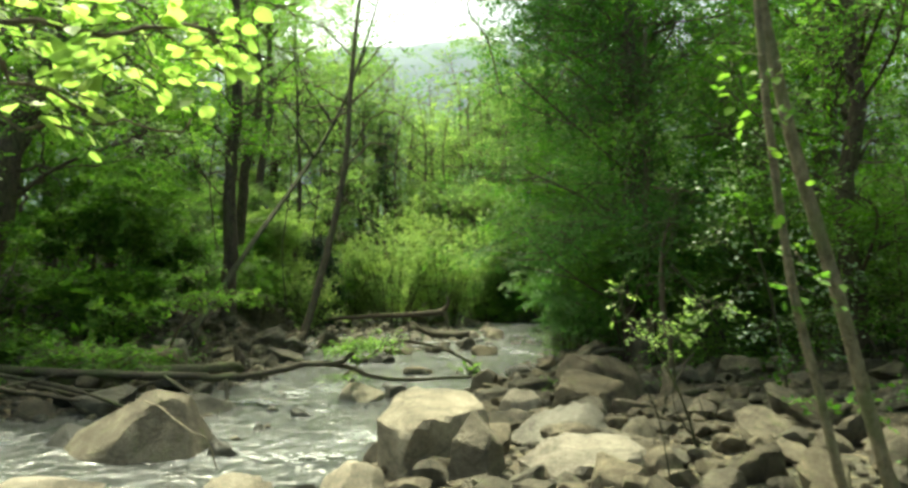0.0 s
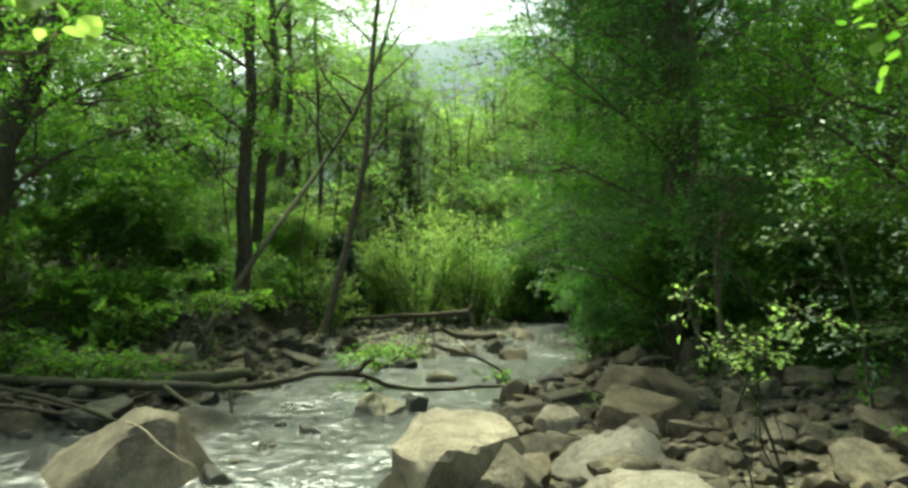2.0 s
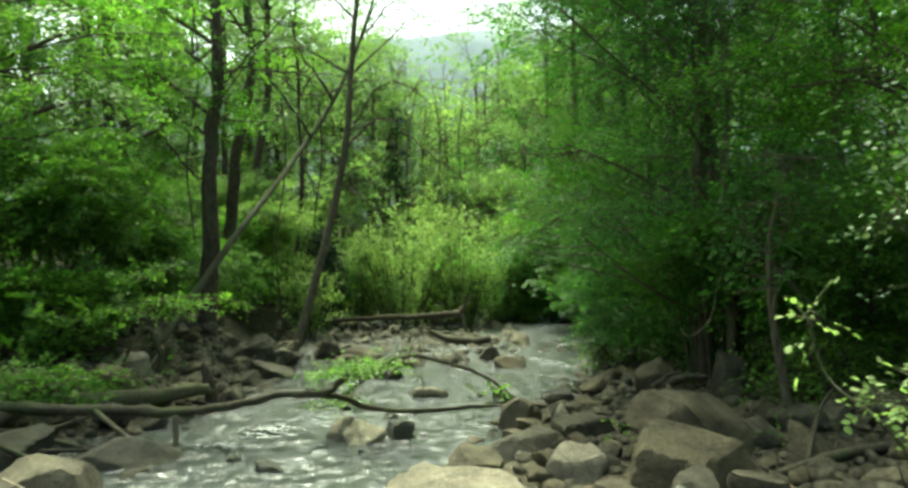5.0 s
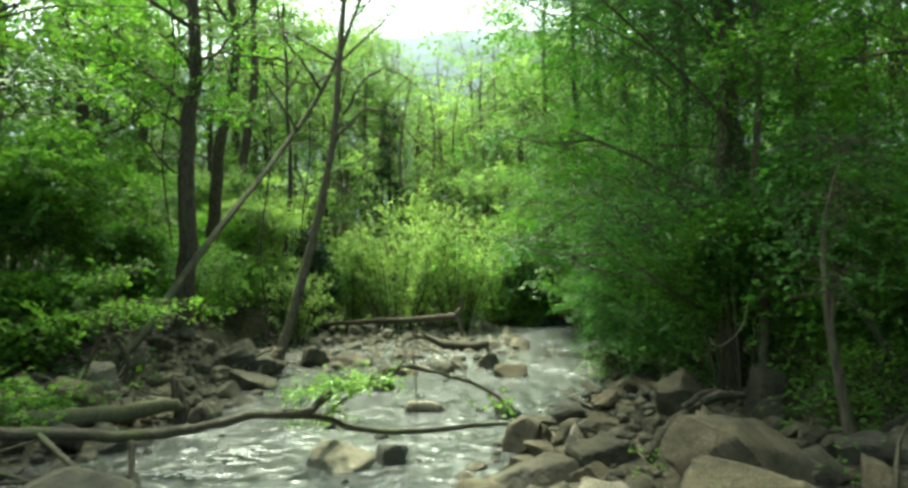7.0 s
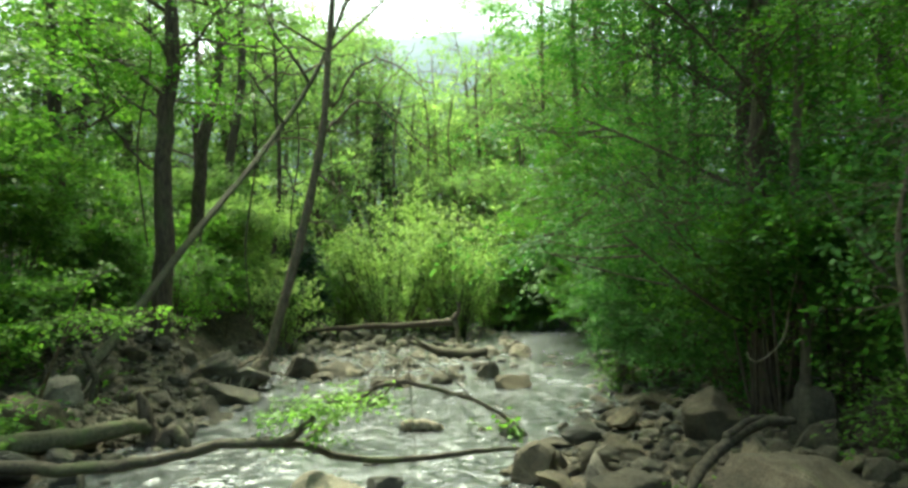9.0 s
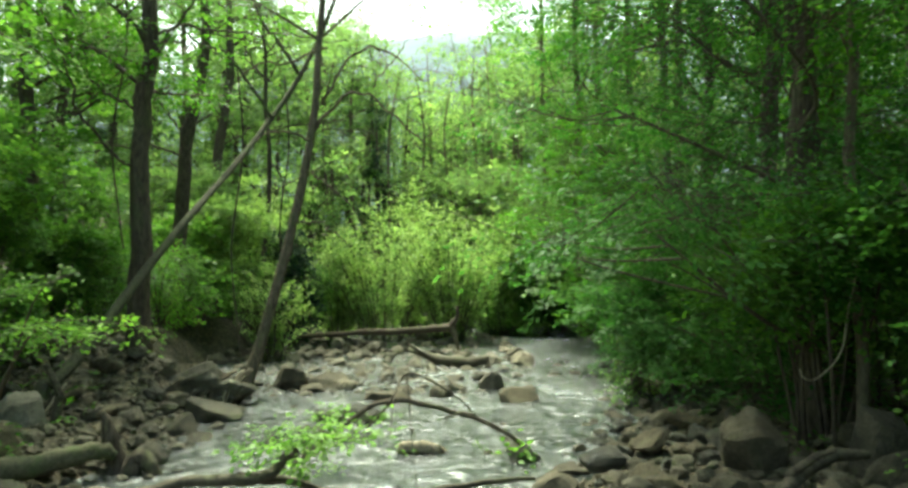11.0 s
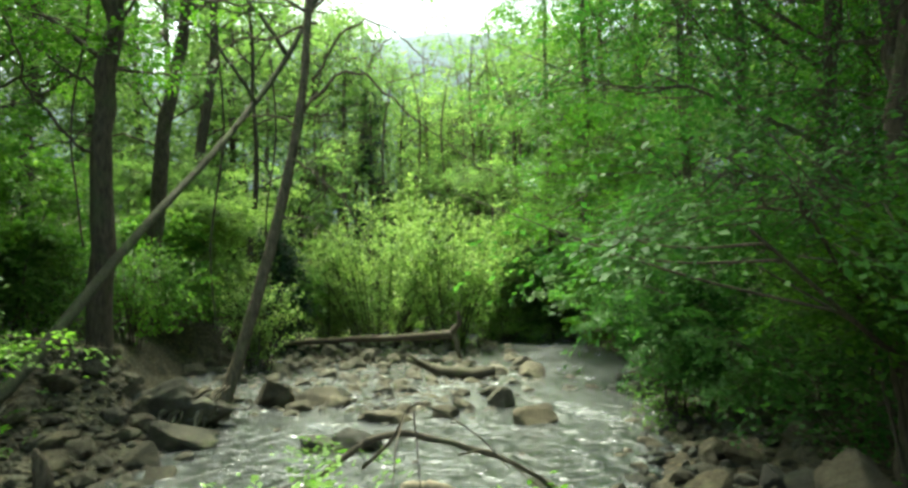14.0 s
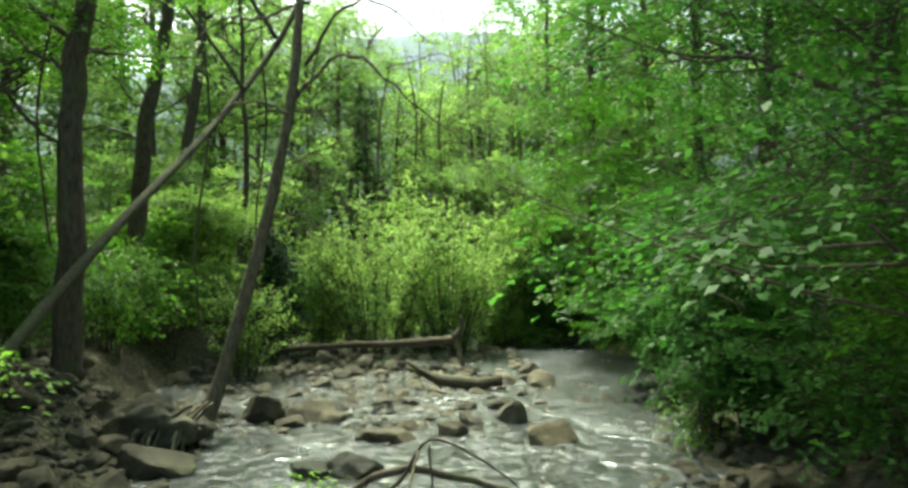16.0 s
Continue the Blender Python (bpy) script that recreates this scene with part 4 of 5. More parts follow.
leafy(crossing, [(-0.82, 11.05, 1.04, 0.26, 0.25, 0.08), (-1.1, 11.1, 0.96, 0.22, 0.2, 0.07), (-0.55, 11.0, 1.02, 0.22, 0.2, 0.07)], 62, 12, 0.055, 24, LEAF_SPRAY, 0.24, 4)
leafy(fallen, [(-0.78, 13.45, 0.7, 0.26, 0.25, 0.12), (-1.3, 13.25, 0.26, 0.4, 0.3, 0.06)], 34, 12, 0.06, 26, LEAF_SPRAY, 0.26, 4)
leafy(fallen, [(0.75, 13.5, 0.3, 0.22, 0.2, 0.1)], 6, 9, 0.06, 25, LEAF_BRIGHT)

# ---- trees ----
def crown_top(y):
    """Height to which foliage is worth growing at a distance upstream."""
    return 3.6 + 0.36 * (y + 0.6)


tree("leaning_tree", [(-2.88, 18.15, 0.15, 0.13), (-2.8, 18.25, 0.5, 0.1), (-2.45, 18.5, 1.8, 0.086), (-2.1, 18.8, 3.4, 0.076), (-1.86, 19.0, 4.9, 0.066), (-1.8, 19.3, 6.3, 0.058), (-1.68, 19.8, 8.5, 0.05), (-1.4, 20.4, 11.0, 0.03)],
     [(-1.2, 20.5, 10.5, 1.4, 1.4, 1.2), (-2.6, 20, 8.6, 1.2, 1.2, 0.8), (-0.6, 19.6, 7.6, 0.8, 0.8, 0.5), (-3.0, 19.4, 7.0, 0.9, 0.8, 0.5)], 130, 18, 0.085, 101, BARK, LEAF_BRIGHT,
     "slender leaning tree with sparse fresh leaves on the creek bank",
     extra=[[(-1.85, 19.0, 4.6, 0.032), (-1.4, 18.9, 5.2, 0.026), (-0.9, 18.9, 5.3, 0.02), (-0.1, 19.0, 4.6, 0.014), (0.6, 19.1, 4.0, 0.01), (1.2, 19.1, 3.7, 0.006)],
            [(-1.75, 19.2, 5.2, 0.03), (-1.2, 19.0, 6.0, 0.022), (-0.5, 19.0, 6.0, 0.016), (0.1, 19.1, 5.5, 0.008)],
            [(-1.7, 19.5, 6.2, 0.028), (-2.3, 19.2, 5.9, 0.022), (-2.9, 19.0, 5.8, 0.016), (-3.4, 18.9, 5.2, 0.008)],
            [(-0.9, 18.9, 5.3, 0.014), (-0.4, 18.7, 5.8, 0.010), (-0.15, 18.7, 6.3, 0.006)],
            [(-0.6, 18.95, 5.1, 0.012), (0.0, 18.8, 5.3, 0.008), (0.5, 18.7, 5.2, 0.005)],
            [(-1.9, 18.9, 4.4, 0.022), (-2.5, 18.7, 4.6, 0.016), (-2.9, 18.5, 4.1, 0.008)],
            [(-2.0, 18.85, 3.9, 0.02), (-1.5, 18.7, 3.6, 0.014), (-1.0, 18.6, 3.0, 0.009), (-0.7, 18.5, 2.2, 0.005)],
            [(-2.2, 18.7, 3.0, 0.016), (-1.7, 18.6, 3.0, 0.010), (-1.2, 18.5, 2.6, 0.006)],
            [(-1.65, 19.8, 7.2, 0.03), (-0.9, 19.5, 7.9, 0.02), (-0.2, 19.4, 7.6, 0.01)]], limb=0.03)
tree("leaning_tree", [(-4.76, 15.5, 0.66, 0.08), (-4.55, 15.8, 1.0, 0.074), (-3.9, 17.7, 2.7, 0.062), (-3.17, 20.2, 4.6, 0.054), (-2.4, 21.6, 6.4, 0.048), (-1.8, 22.6, 8.4, 0.042), (-1.2, 23.6, 11, 0.025)],
     [(-1.4, 23, 10, 1.4, 1.4, 1.4)], 60, 20, 0.085, 103, BARK_PALE, LEAF_BRIGHT, "long pale trunk leaning far over the bank",
     extra=[[(-2.9, 20.7, 5.2, 0.035), (-3.6, 20.6, 6.2, 0.028), (-4.3, 20.6, 6.6, 0.02), (-4.9, 20.6, 7.4, 0.01)],
            [(-2.5, 21.4, 6.2, 0.045), (-3.2, 21.3, 7.3, 0.03), (-3.5, 21.3, 8.4, 0.015)]])


r4 = np.random.default_rng(105)
snag = thing("splintered_wood", (-4.72, 15.4, 0.45), "pale splintered wood at the broken foot of a leaning trunk", "splinters")
for k in range(9):
    a = 6.28 * k / 9
    q = np.array([0.07 * math.cos(a), -0.06 + 0.05 * math.sin(a), 0.05 * math.sin(a)])
    e = np.array([-0.12, -0.3, -0.32]) * r4.uniform(0.5, 1.1) + r4.normal(0, 0.03, 3)
    part("splinter", tube([(*(q + (0.12, 0.28, 0.32)), 0.02), (*q, 0.02), (*(q + e), 0.004)], 5, 4, 0.2, 106 + k), STICK if k % 2 else DEADWOOD, snag)


def forked_limbs(x, y, g, h, seed, reach=2.4, count=5, thick=1.0):
    """Bare crooked limbs with side twigs that show dark against the foliage."""
    rng = np.random.default_rng(seed)
    out = []
    for _ in range(count):
        a = rng.uniform(0, 6.28)
        z0 = g + h * rng.uniform(0.3, 0.8)
        p = np.array([x, y, z0])
        d = np.array([math.cos(a), math.sin(a) * 0.6, rng.uniform(0.1, 0.7)])
        pts = [(*p, 0.045 * thick)]
        for k in range(5):
            p = p + d * reach / 5 * rng.uniform(0.7, 1.3)
            d = d + rng.normal(0, 0.36, 3)
            pts.append((*p, (0.036 - 0.006 * k) * thick))
        out.append(pts)
        for k in (2, 3):
            q = np.array(pts[k][:3])
            e = d * 0.5 + rng.normal(0, 0.6, 3)
            e[2] -= 0.15
            w = [(*q, pts[k][3] * 0.6)]
            for j in range(3):
                q = q + e * reach * 0.16
                e = e + rng.normal(0, 0.25, 3)
                w.append((*q, pts[k][3] * (0.42 - 0.12 * j)))
            out.append(w)
    return out


LEFT = [(-4.45, 18.0, 0.17, 13, 0.1), (-5.95, 23.8, 0.175, 14, 1.0), (-6.6, 29.3, 0.18, 15, 0.9), (-7.7, 20.9, 0.17, 14, 0.1), (-9.6, 26.6, 0.17, 15, 0), (-7.3, 12.4, 0.26, 12, 1.6), (-8.9, 15.8, 0.18, 13, 0), (-11, 20, 0.2, 14, 0),
        (-5.0, 30.5, 0.085, 13, 0.2), (-8.0, 33, 0.14, 14, -0.3), (-12, 30, 0.15, 15, 0)]
for k, (x, y, r, h, lean) in enumerate(LEFT):
    g = float(ground_z(x, y))
    full = h
    h = min(h, crown_top(y) - g)
    rng = np.random.default_rng(200 + k)
    top = [(x, y, g, r), (x + lean * 0.3, y, g + h * 0.3, r * 0.85), (x + rng.normal(0, 0.15) + lean * 0.6, y + rng.normal(0, 0.2), g + h * 0.6, r * 0.65), (x + lean + rng.normal(0, 0.2), y, g + h, r * 0.3)]
    bl = [(x + lean * 0.6 + rng.uniform(-1.9, 1.9), y + rng.uniform(-1.4, 1.8), g + h * rng.uniform(0.64 if k in (1, 2, 8) else 0.45, 1.0), 1.35, 1.35, 0.32) for _ in range(9)]
    tree("tree", top, bl, 430 if 3 <= k <= 7 else 300 if k else 340, 26, 0.085, 210 + k, BARK_DARK, LEAF_HAZED if y > 25 else LEAF if k % 2 == 0 else LEAF_BRIGHT, "tall dark-trunked tree with fresh green leaves on the bank", group="left bank trees",
         extra=forked_limbs(x + lean * 0.5, y, g, h, 240 + k, 2.3, 5, 0.7), crooked=0.034, high=high_crown(x + lean, y, g + full, 260 + k, 2.6, 2.2, 6) if k == 7 else ())

RIGHT = [(3.66, 12.8, 0.12, 12), (4.9, 16.4, 0.13, 12), (5.6, 20.5, 0.11, 13), (6.4, 25.5, 0.11, 13), (7.2, 31.5, 0.13, 14), (5.6, 9.5, 0.13, 12), (7.5, 13.5, 0.16, 13), (8.2, 18, 0.16, 13), (7.0, 6.5, 0.14, 12), (4.12, 13.25, 0.11, 11), (9.5, 23, 0.17, 14), (5.0, 29.5, 0.12, 13.5), (4.7, 35.0, 0.11, 14)]
for k, (x, y, r, h) in enumerate(RIGHT):
    g = float(ground_z(x, y))
    full = h
    h = min(h, crown_top(y) - g)
    rng = np.random.default_rng(300 + k)
    top = [(x, y, g, r), (x, y + 0.05, g + h * 0.3, r * 0.9), (x + rng.normal(-0.1, 0.12), y + rng.normal(0, 0.2), g + h * 0.6, r * 0.75), (x + rng.normal(-0.2, 0.2), y, g + h, r * 0.4)]
    wide = 3.7 if k in (2, 3, 4) else 2.3
    bl = [(x + rng.uniform(-wide, 1.2), y + rng.uniform(-2.3, 1.2), g + h * rng.uniform(0.22, 0.98), 1.3, 1.4, 0.4) for _ in range(18 if wide > 3 else 13)]
    # Overhead foliage masses of trees 0, 1 and 5, added to shade the stones.
    if k == 0:
        bl += [(4.6, 13.4, 9.0, 1.3, 1.3, 0.4), (5.2, 11.2, 8.8, 1.3, 1.3, 0.4)]
        top.append((x, y, g + h + 1.5, r * 0.3))
    if k == 1:
        bl += [(2.4, 15.5, 7.0, 1.1, 1.1, 0.35), (3.2, 14.8, 6.8, 1.1, 1.1, 0.35), (3.2, 16.5, 7.5, 1.1, 1.1, 0.35), (3.9, 13.8, 7.4, 1.1, 1.1, 0.35)]
    if k == 5:
        bl += [(1.8, 10.9, 6.9, 1.0, 1.0, 0.3), (2.7, 9.8, 6.6, 1.0, 1.0, 0.3), (3.4, 10.8, 7.0, 1.0, 1.0, 0.3), (3.8, 9.0, 6.6, 1.0, 1.0, 0.3)]
    tree("tree", top, bl, 700 if k in (1, 2, 5) else 600, 34 if y < 18 else 28, 0.054 if y < 18 else 0.09, 310 + k, BARK_DARK, LEAF_HAZED if k == 12 else LEAF_BRIGHT if k == 8 else LEAF if k in (3, 4, 5, 6, 10, 11) else LEAF_DARK, "leafy tree with low spreading branches over the creek", group="right bank trees",
         extra=forked_limbs(x, y, g, h, 340 + k, 2.0, 6, 0.6), limb=0.03, crooked=0.03, high=high_crown(x, y, g + full, 360 + k, 3.2 if k == 0 else 4.9, 0.8, 9) if k < 4 else (), high_sprays=300 if k == 0 else 450)

# slender trees behind the willows, their stems showing against the hill
for k, (x, y, h) in enumerate([(3.0, 39.5, 12.0), (4.2, 41.5, 12.5), (1.5, 40.5, 11.0), (0.1, 42, 11.5), (-1.3, 39, 10.5), (-2.6, 43, 12), (5.2, 43, 12.5), (2.3, 45, 12.5), (3.6, 37.2, 10.5), (-3.8, 38.5, 11)]):
    g = float(ground_z(x, y))
    rng = np.random.default_rng(560 + k)
    top = [(x, y, g, 0.085), (x + rng.normal(0, 0.12), y, g + h * 0.35, 0.07), (x + rng.normal(0, 0.25), y, g + h * 0.7, 0.045), (x + rng.normal(0, 0.4), y, g + h, 0.015)]
    bl = [(x + rng.uniform(-1.1, 1.1), y + rng.uniform(-0.8, 0.8), g + h * rng.uniform(0.4, 1.0), 0.7, 0.7, 0.3) for _ in range(6)]
    tree("slender_tree", top, bl, 85, 18, 0.10, 570 + k, BARK, LEAF_HAZED, "slender upright tree with thin foliage paled for haze", group="stems behind the willows",
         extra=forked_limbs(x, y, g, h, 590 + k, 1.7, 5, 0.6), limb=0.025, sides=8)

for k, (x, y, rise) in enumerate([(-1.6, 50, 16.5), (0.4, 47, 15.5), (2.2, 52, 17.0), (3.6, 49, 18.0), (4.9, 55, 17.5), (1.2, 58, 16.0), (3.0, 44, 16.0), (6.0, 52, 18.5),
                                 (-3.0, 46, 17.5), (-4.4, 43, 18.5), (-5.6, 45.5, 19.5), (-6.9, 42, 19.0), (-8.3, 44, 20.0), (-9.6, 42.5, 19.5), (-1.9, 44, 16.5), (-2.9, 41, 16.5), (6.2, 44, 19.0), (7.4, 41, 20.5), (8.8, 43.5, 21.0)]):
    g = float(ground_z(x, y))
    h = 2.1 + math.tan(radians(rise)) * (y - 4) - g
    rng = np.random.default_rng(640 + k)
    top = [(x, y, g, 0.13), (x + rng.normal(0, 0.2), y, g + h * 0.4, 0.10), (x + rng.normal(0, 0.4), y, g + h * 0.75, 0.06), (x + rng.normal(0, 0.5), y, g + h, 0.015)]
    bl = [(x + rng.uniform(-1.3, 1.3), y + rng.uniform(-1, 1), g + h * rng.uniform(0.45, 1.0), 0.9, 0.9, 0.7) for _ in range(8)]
    tree("slender_tree", top, bl, 90 if k < 8 else 290, 14, 0.13, 650 + k, BARK, LEAF_HAZED, "tall thin tree with sparse leaves against the sky", group="stems behind the willows",
         extra=forked_limbs(x, y, g + h * 0.35, h * 0.65, 660 + k, 2.4, 5, 0.8), limb=0.03, sides=7, droop=-0.2)

# two slim trunks beside the path, one wound with leafy vine
THICK = [(2.72, 3.6, 0.45, 0.044), (2.57, 3.6, 0.85, 0.041), (2.30, 3.62, 1.92, 0.037), (2.07, 3.6, 2.7, 0.036), (1.90, 3.6, 3.5, 0.034), (1.65, 3.6, 4.6, 0.03), (1.5, 3.6, 5.6, 0.02)]
THIN = [(2.33, 3.4, 0.45, 0.027), (2.20, 3.4, 0.91, 0.026), (2.10, 3.4, 1.33, 0.024), (1.97, 3.42, 1.92, 0.023), (1.86, 3.4, 2.67, 0.022), (1.80, 3.4, 3.43, 0.02), (1.75, 3.4, 4.6, 0.016)]
tree("slim_tree", THICK,
     [(1.75, 3.8, 5.4, 0.6, 0.6, 0.4)], 16, 14, 0.08, 501, BARK_SLIM, LEAF_BRIGHT, "slim leaning brown trunk on the stony bank", limb=0.02, shape=6)
vine_tree = tree("slim_tree", THIN,
     [(1.8, 3.5, 4.8, 0.5, 0.5, 0.3)], 10, 12, 0.08, 503, BARK_SLIM, LEAF_BRIGHT, "thin pale trunk wound with leafy vine", limb=0.015, shape=6, sides=8)
leafy(vine_tree, [(1.85, 3.35, 2.5, 0.14, 0.14, 0.5), (1.95, 3.35, 1.95, 0.14, 0.14, 0.35), (1.78, 3.35, 3.0, 0.18, 0.15, 0.3)], 26, 4, 0.05, 504, LEAF_BRIGHT, 0.16)

# overhanging hazel whose branch hangs into the start of the walk
hazel = tree("hazel_tree", [(-8.0, 1.0, 0.45, 0.10), (-7.0, 1.2, 1.5, 0.09), (-5.4, 1.5, 2.5, 0.07), (-3.9, 1.65, 2.85, 0.05), (-3.1, 1.7, 2.9, 0.035)], [(-6.3, 1.4, 2.9, 0.8, 0.7, 0.4), (-4.6, 1.6, 3.3, 0.8, 0.7, 0.35)], 70, 14, 0.08, 511, BARK, LEAF_BRIGHT,
     "young hazel tree with a long overhanging branch", limb=0.03, shape=6,
     extra=[[(-3.1, 1.7, 2.9, 0.03), (-2.4, 1.95, 3.0, 0.022), (-1.6, 2.1, 2.86, 0.014), (-1.0, 2.2, 2.82, 0.009), (-0.55, 2.25, 2.82, 0.005)],
            [(-1.9, 2.05, 2.92, 0.012), (-1.5, 2.1, 2.65, 0.008), (-1.1, 2.15, 2.48, 0.005)],
            [(-1.4, 2.1, 2.84, 0.010), (-1.05, 2.2, 2.62, 0.006), (-0.75, 2.2, 2.55, 0.004)]])
leafy(hazel, [(-1.3, 2.15, 2.84, 0.32, 0.2, 0.10), (-0.9, 2.2, 2.78, 0.3, 0.2, 0.10), (-0.68, 2.22, 2.84, 0.10, 0.12, 0.06), (-1.3, 2.15, 2.60, 0.26, 0.2, 0.08), (-1.0, 2.18, 2.68, 0.16, 0.15, 0.05), (-1.35, 2.1, 2.98, 0.25, 0.2, 0.08)], 84, 4, 0.066, 512, LEAF_WILLOW, 0.17)

# saplings on the stony bank
sap = log("sapling", [
    [(2.2, 5.4, 0.45, 0.012), (2.0, 5.2, 1.0, 0.010), (1.75, 5.1, 1.45, 0.008), (1.6, 5.3, 1.65, 0.006), (1.54, 5.35, 1.9, 0.004)],
    [(1.9, 5.15, 1.2, 0.007), (1.85, 5.0, 1.6, 0.005), (2.1, 4.95, 1.75, 0.004), (2.3, 4.9, 1.85, 0.003)],
    [(2.1, 5.3, 0.75, 0.006), (1.85, 5.0, 1.05, 0.004), (1.8, 4.9, 1.3, 0.003)],
], BARK_PALE, "thin arching sapling with fresh yellow-green leaves", "sapling", 520, 6)
leafy(sap, [(1.55, 5.33, 1.82, 0.06, 0.06, 0.13), (1.8, 5.0, 1.6, 0.2, 0.12, 0.12), (2.1, 4.95, 1.78, 0.2, 0.12, 0.08), (1.85, 4.95, 1.42, 0.06, 0.06, 0.08)], 60, 6, 0.031, 521, LEAF_WILLOW, 0.12)
sap = log("sapling", [
    [(3.9, 7.6, 0.6, 0.018), (3.7, 7.5, 1.6, 0.014), (3.4, 7.4, 2.6, 0.010), (3.2, 7.3, 3.4, 0.006)],
    [(3.6, 7.45, 1.9, 0.008), (3.1, 7.2, 2.3, 0.005), (2.8, 7.1, 2.35, 0.003)],
    [(3.45, 7.4, 2.4, 0.008), (3.0, 7.2, 2.9, 0.005), (2.75, 7.2, 3.1, 0.003)],
    [(3.5, 7.4, 2.2, 0.008), (3.9, 7.2, 2.7, 0.005), (4.1, 7.2, 2.9, 0.003)],
], BARK_PALE, "sparse sapling with small pale leaves at the woods' edge", "sapling", 524, 6)
leafy(sap, [(3.0, 7.2, 2.35, 0.35, 0.25, 0.2), (3.0, 7.2, 3.0, 0.35, 0.25, 0.2), (3.5, 7.3, 3.2, 0.4, 0.3, 0.35), (3.9, 7.2, 2.6, 0.35, 0.25, 0.25), (3.3, 7.3, 1.9, 0.35, 0.25, 0.2), (4.2, 7.2, 2.1, 0.3, 0.25, 0.25), (4.0, 7.3, 1.5, 0.3, 0.25, 0.2), (3.5, 7.2, 1.5, 0.3, 0.25, 0.15)], 150, 7, 0.042, 525, LEAF_PALE, 0.28)
shrub("bank_shrub", (3.95, 10.3, 0.6), [(3.95, 10.3, 1.05, 0.55, 0.45, 0.4), (4.2, 10.0, 0.8, 0.4, 0.4, 0.25)], 170, 14, 0.055, 526, BARK_DARK, LEAF_SPRAY, "small fresh green shrub among the bank stones")
shrub("bank_shrub", (3.25, 17.2, 0.25), [(3.2, 17.1, 0.75, 0.38, 0.35, 0.5), (3.05, 17.0, 0.45, 0.3, 0.3, 0.3)], 120, 16, 0.05, 533, BARK_PALE, LEAF_BRIGHT, "small bright round-leaved bush at the waterline")
shrub("bank_shrub", (2.5, 29.9, 0.25), [(2.5, 29.9, 0.9, 0.6, 0.5, 0.5), (3.3, 29.7, 0.7, 0.6, 0.5, 0.35)], 150, 16, 0.07, 535, BARK_PALE, LEAF_BRIGHT, "low bright bush at the mouth of the dark hollow")
shrub("bank_shrub", (6.4, 10.4, 0.9), [(6.4, 10.4, 1.6, 0.8, 0.6, 0.5)], 110, 16, 0.06, 527, BARK_DARK, LEAF_WILLOW, "pale-leaved low shrub at the woods' edge")
log("dangling_twig", [[(2.4, 6.2, 5.2, 0.014), (1.2, 5.9, 4.9, 0.011), (0.45, 5.8, 4.3, 0.008), (0.6, 5.8, 3.9, 0.006), (0.72, 5.8, 3.4, 0.004)]], BARK_DARK, "thin dark twig hanging down from an overhead limb", "twig", 545, 6)

tree("slim_tree", [(3.66, 11.9, 0.5, 0.052), (3.66, 11.9, 1.6, 0.054), (3.6, 11.9, 2.8, 0.05), (3.7, 11.9, 4.2, 0.042), (3.65, 11.9, 6.0, 0.03)], [(3.5, 11.7, 5.2, 0.8, 0.7, 0.3), (3.2, 11.5, 4.3, 0.6, 0.6, 0.25)], 80, 20, 0.055, 507, BARK, LEAF_DARK,
     "slim reddish-brown trunk standing among the shaded stones", limb=0.02, sides=9, crooked=0.012)
tree("slim_tree", [(3.2, 9.25, 0.55, 0.042), (3.12, 9.25, 1.2, 0.038), (3.06, 9.3, 1.8, 0.03), (3.15, 9.5, 2.4, 0.02), (3.4, 9.7, 3.0, 0.01)], [(3.2, 9.3, 2.5, 0.6, 0.5, 0.3), (3.0, 9.1, 2.0, 0.4, 0.4, 0.2), (3.3, 9.5, 3.0, 0.5, 0.5, 0.2)], 90, 20, 0.06, 505, BARK, LEAF_DARK,
     "slender brown trunk at the edge of the bank stones", limb=0.02, sides=8)
log("dead_pole", [[(4.5, 10.2, 0.6, 0.03), (4.0, 10.4, 1.6, 0.027), (3.45, 10.5, 2.3, 0.022), (3.2, 10.55, 2.75, 0.012)], [(4.0, 10.4, 1.6, 0.014), (3.7, 10.2, 1.75, 0.010), (3.45, 10.1, 1.8, 0.005)]], BARK_PALE, "thin pale dead pole leaning out of the shaded woods", "branch", 552, 7)
log("dry_stalk", [[(1.72, 4.6, 0.45, 0.007), (1.66, 4.6, 0.8, 0.006), (1.6, 4.6, 1.1, 0.005), (1.44, 4.6, 1.42, 0.003)], [(1.62, 4.6, 1.0, 0.004), (1.66, 4.58, 1.25, 0.003), (1.62, 4.58, 1.4, 0.002)]], BARK_PALE, "thin pale dead stalk standing among the stones", "stalk", 548, 5)
log("dry_stalk", [[(2.6, 6.3, 0.5, 0.006), (2.5, 6.25, 0.8, 0.005), (2.38, 6.2, 1.1, 0.003)], [(2.55, 6.28, 0.65, 0.004), (2.75, 6.3, 1.0, 0.003)]], BARK_PALE, "thin pale dead stalk leaning over the stones", "stalk", 550, 5)

